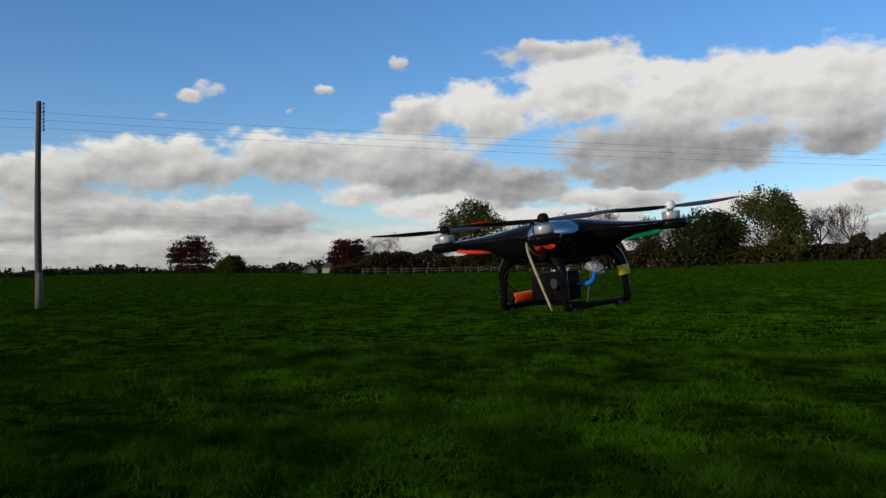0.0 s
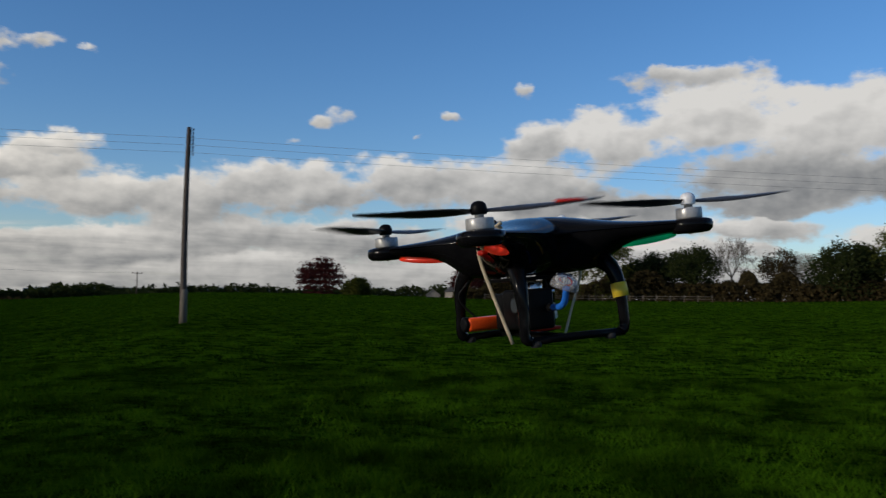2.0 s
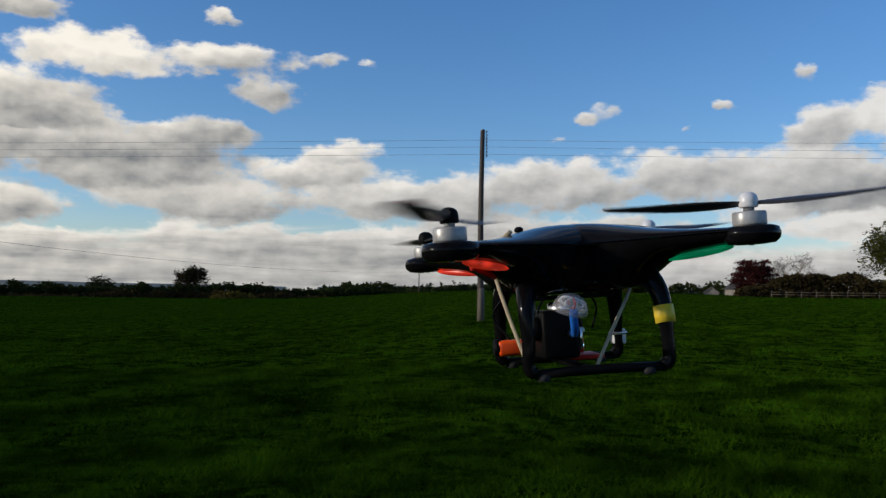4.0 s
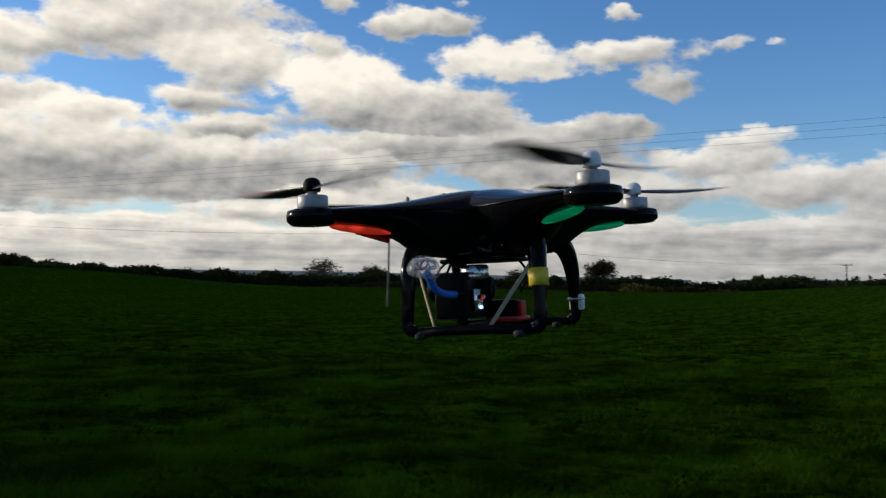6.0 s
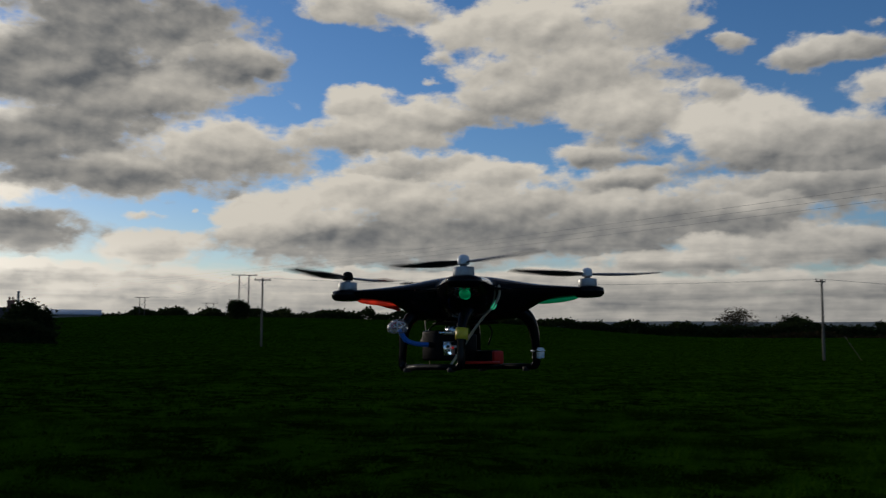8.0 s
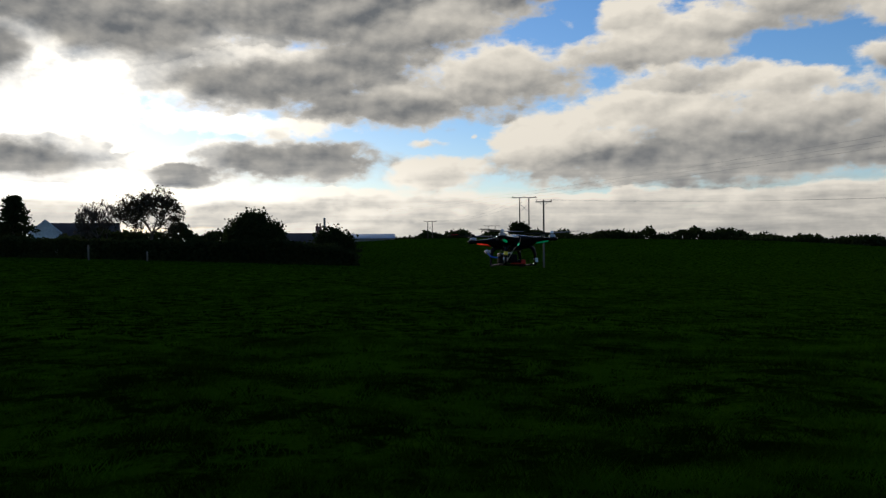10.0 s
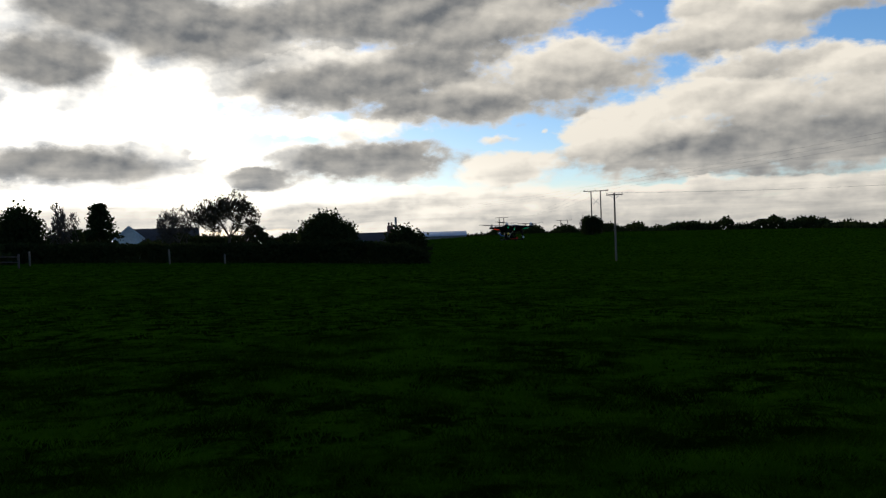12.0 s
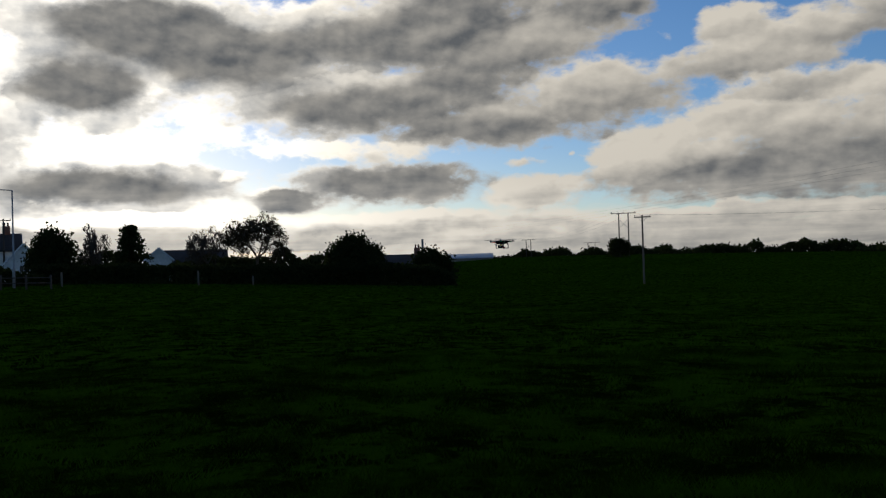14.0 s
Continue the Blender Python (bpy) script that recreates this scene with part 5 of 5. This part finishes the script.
    part("roll_motor", tube([(-0.012, 0.008, -0.070), (-0.012, -0.004, -0.070), (-0.012, -0.005, -0.070)], [0.0085, 0.0085, 0.007], 20), BLACK, gimbal)
    box_cam = part("camera_housing", box(0.056, 0.033, 0.043, (-0.026, 0.0235, -0.0755), 0.0035, 3), BLACK, drone, "black action camera in its cage")
    part("camera_lens", tube([(-0.040, 0.038, -0.070), (-0.040, 0.046, -0.070), (-0.040, 0.048, -0.070)], [0.0105, 0.0105, 0.0085], 20), BLACK, box_cam)
    part("lens_glass", tube([(-0.040, 0.047, -0.070), (-0.040, 0.0485, -0.070)], 0.0075, 18), PANE, box_cam)
    part("cage_bar", box(0.050, 0.004, 0.005, (-0.026, 0.005, -0.058), 0.001, 1), CHROME, box_cam, "bright metal cage bar")
    part("battery", box(0.030, 0.016, 0.040, (0.020, 0.024, -0.078), 0.002, 2), BLACK, drone, "black video transmitter pack")
    part("circuit_board", box(0.022, 0.003, 0.020, (-0.034, 0.0035, -0.080), 0.0006, 1), CHROME, drone, "bright circuit board on the camera")
    for k in range(5):
        part("component", box(0.004, 0.003, 0.004, (-0.042 + 0.0045 * k, 0.0012, -0.073 - 0.0045 * (k % 3)), 0.0006, 1), (WHITE_HUB, BLACK, CHROME, BLACK, WHITE_HUB)[k], drone)
    part("indicator", ellipsoid(0.0018, 0.0018, 0.0018, pose(-0.034, 0.0005, -0.087)), LED_BLUE, drone, "tiny bluish indicator light")
    part("indicator", ellipsoid(0.0016, 0.0016, 0.0016, pose(-0.029, 0.0005, -0.079)), LED_RED, drone, "tiny red indicator light")
    # crossbar on which the small camera lies
    part("crossbar", tube([(-SKID_X, 0.004, SKID_Z + 0.001), (SKID_X, 0.004, SKID_Z + 0.001)], 0.0035, 10), BLACK, drone)
    cam2 = part("stick_camera", box(0.018, 0.048, 0.0155, (0.045, 0.042, -0.0905), 0.004, 3), ORANGE, drone, "orange stick camera tied across the skids")
    part("stick_camera_lens", tube([(0.045, 0.062, -0.0900), (0.045, 0.068, -0.0900), (0.045, 0.0695, -0.0900)], [0.0085, 0.0085, 0.0065], 18), BLACK, cam2)
    part("stick_camera_body", box(0.023, 0.032, 0.022, (0.045, 0.002, -0.0930), 0.003, 2), BLACK, cam2, "black rear half of the stick camera")
    part("stick_camera_cap", box(0.020, 0.006, 0.019, (0.045, -0.0165, -0.0930), 0.002, 2), RED_PLASTIC, cam2, "red end cap")
    part("tray", box(0.050, 0.030, 0.004, (0.015, -0.012, -0.1005), 0.001, 1), RED_PLASTIC, drone, "red mounting tray")
    # antenna on its blue stalk
    stalk = part("antenna_stalk", tube(curve_points([(-0.062, 0.015, -0.0745), (-0.082, 0.018, -0.0735), (-0.098, 0.022, -0.0680), (-0.108, 0.025, -0.0540)], 6), 0.0034, 10), BLUE, drone,
                 "bent blue antenna stalk")
    part("antenna_plug", tube([(-0.050, 0.013, -0.0750), (-0.057, 0.014, -0.0748), (-0.064, 0.015, -0.0745)], [0.0048, 0.0042, 0.0040], 10), BLACK, stalk)
    m = pose(-0.110, 0.026, -0.047, 14, -16, 0)
    bm = lathe([(0.0140, -0.0085), (0.0150, -0.006), (0.0137, -0.001), (0.0114, 0.003), (0.0073, 0.006), (0.0027, 0.007)], 22)
    bmesh.ops.transform(bm, matrix=m, verts=bm.verts)
    part("antenna_cap", bm, CAP, stalk, "milky translucent antenna cap")
    for k in range(4):
        bm = tube([(0.011 * math.cos(a), 0, 0.004 * math.sin(a)) for a in (2 * math.pi * q / 12 for q in range(13))], 0.0008, 6)
        bmesh.ops.transform(bm, matrix=m @ pose(0, 0, 0, 0, 0, 45 * k), verts=bm.verts)
        part("antenna_lobe", bm, RED_PLASTIC if k == 0 else WHITE_HUB, stalk)
    # elastic bands, ties and leads
    bands = ([(-0.052, 0.062, 0.0180), (-0.034, 0.075, 0.005), (-0.020, 0.075, -0.012), (-0.023, 0.066, -0.050), (-0.030, 0.048, -0.111)],
             [(0.004, -0.050, 0.012), (0.002, -0.064, 0.004), (-0.004, -0.064, -0.016), (-0.022, -0.050, -0.042), (-0.034, -0.028, -0.076), (-0.046, -0.006, -0.111)])
    for pts in bands:
        part("elastic_band", tube(curve_points(pts, 5), 0.0020, 8, flat=0.45), ELASTIC, drone, "stretched beige elastic band")
    part("lead", tube(curve_points([(-0.040, 0.066, -0.020), (-0.060, 0.088, -0.016), (-0.080, 0.102, -0.013), (-0.060, 0.080, -0.022)], 5), 0.0022, 8), RED_PLASTIC, drone, "loop of red lead")
    part("lead_plug", box(0.011, 0.007, 0.005, (-0.078, 0.100, -0.013), 0.001, 1), RED_PLASTIC, drone, "red plug")
    part("lead", tube(curve_points([(0.012, -0.02, -0.038), (0.020, -0.03, -0.055), (0.018, -0.024, -0.075)], 5), 0.0012, 6), BLACK, drone)
    part("lead", tube(curve_points([(0.046, 0.056, -0.040), (0.056, 0.066, -0.060), (0.046, 0.050, -0.085)], 5), 0.0014, 6), BLACK, drone)
    part("lead", tube(curve_points([(-0.030, 0.030, -0.040), (-0.040, 0.040, -0.055), (-0.026, 0.030, -0.070)], 5), 0.0012, 6), BLACK, drone)
    return drone


drone = build_drone()

# ---- movement ----
# seconds, then the drone from the camera: right, ahead, up in metres; heading, nose and side tilt in degrees
DRONE_PATH = [
    (0.0, 0.176, 1.345, 0.021, 122.5, -5.8, 2.6),
    (0.5, 0.148, 1.271, -0.000, 120.6, -4.6, 2.2),
    (1.0, 0.126, 1.174, -0.004, 121.0, -3.9, 2.2),
    (1.5, 0.074, 1.066, -0.001, 119.3, -4.3, 2.8),
    (2.0, 0.097, 0.973, 0.010, 114.4, -3.4, 3.6),
    (2.5, 0.156, 0.944, 0.001, 107.9, -2.9, 3.8),
    (2.7, 0.175, 0.952, 0.001, 107.5, -2.6, 4.3),
    (3.4, 0.150, 0.880, 0.000, 101.0, -3.0, 3.8),
    (4.1, 0.115, 0.810, -0.003, 94.5, -3.3, 3.4),
    (4.8, 0.089, 0.768, -0.006, 87.9, -3.5, 3.0),
    (5.0, 0.065, 0.780, 0.013, 86.1, -3.8, 2.0),
    (5.5, 0.030, 0.803, 0.035, 77.5, -3.3, 1.5),
    (6.0, 0.044, 0.838, 0.032, 70.0, -3.3, 1.7),
    (6.5, 0.072, 0.868, 0.021, 63.3, -3.2, 2.8),
    (7.0, 0.057, 0.927, 0.023, 55.5, -5.9, 3.0),
    (7.5, 0.034, 1.028, -0.019, 47.6, -7.3, 4.4),
    (8.0, 0.035, 1.263, -0.065, 41.9, -6.2, 4.7),
    (8.5, 0.085, 1.768, -0.069, 34.9, -5.0, 3.7),
    (9.0, 0.182, 2.406, -0.037, 30.2, -5.0, 0.9),
    (9.2, 0.214, 2.700, -0.026, 27.4, -4.3, 1.5),
    (10.0, 0.300, 3.750, 0.037, 27.0, -4.3, 1.2),
    (10.7, 0.410, 5.000, 0.140, 27.0, -4.2, 0.8),
    (11.3, 0.490, 6.100, 0.263, 27.0, -4.0, 0.6),
    (11.5, 0.520, 6.50, 0.235, 27.0, -4.0, 0.5),
    (12.0, 0.600, 7.60, 0.190, 28.0, -4.0, 0.5),
    (12.5, 0.670, 8.70, 0.160, 29.0, -4.0, 0.5),
    (13.0, 0.700, 10.0, 0.150, 31.0, -4.0, 0.5),
    (13.5, 0.780, 11.6, 0.130, 33.0, -4.0, 0.5),
    (14.0, 0.940, 13.8, 0.120, 35.0, -4.0, 0.5),
]


def motions():
    by_time = {r[0]: r for r in CAMERA_PATH}
    rows = []
    for t, right, ahead, up, heading, nose, tilt in DRONE_PATH:
        eye = camera_pose(by_time[t]) @ pose(0, 0, 0, -90, 0, 0)
        rows.append((t, eye @ pose(right, ahead, up, nose, tilt, heading)))
    walk(drone, rows)
    for prop, x, y, spin, k in PROPS:
        walk(prop, [(i / FPS, pose(x, y, 0.0255, 0, 0, a)) for i, a in enumerate(blade_angles(spin, k))])


def blade_angles(spin, k):
    """The turn of a propeller, frame by frame: about 80 degrees each, met at the times of BLADES."""
    angles, now = [], None
    for (t0, *_), (t1, *_) in zip(DRONE_PATH, DRONE_PATH[1:]):
        aim0, aim1 = (blade_aim(t, k) for t in (t0, t1))
        now = aim0 if now is None else now
        n = frame(t1) - frame(t0)
        whole = round((spin * 80 * n - (aim1 - now)) / 180) * 180 + aim1 - now
        angles += [now + whole * i / n for i in range(n)]
        now += whole
    return angles + [now]


def blade_aim(t, k):
    """A blade's turn on the drone, from its turn across the line of sight."""
    heading = next(r[4] for r in DRONE_PATH if r[0] == t)
    return BLADES.get(t, (20, -25, 35, -20))[k] - heading


# seconds: how far the blades of the front left, front right, rear left and rear right propellers stand from square to the line of sight
BLADES = {0.0: (12, 8, 10, 40), 0.5: (10, 10, 14, 40), 1.0: (12, 10, 14, 40), 1.5: (60, 6, 20, 30), 2.0: (5, 60, 15, 30), 2.5: (8, 5, 20, 30),
          5.0: (10, 20, 40, 50), 5.5: (-50, 20, 48, 30), 6.0: (-50, 20, 50, 25), 6.5: (-50, 20, 48, 55), 7.0: (70, 20, 58, 50), 7.5: (6, 20, -42, 28),
          8.0: (55, 20, -40, 15), 8.5: (8, 20, 10, 30), 9.0: (5, 20, 8, 25)}
motions()
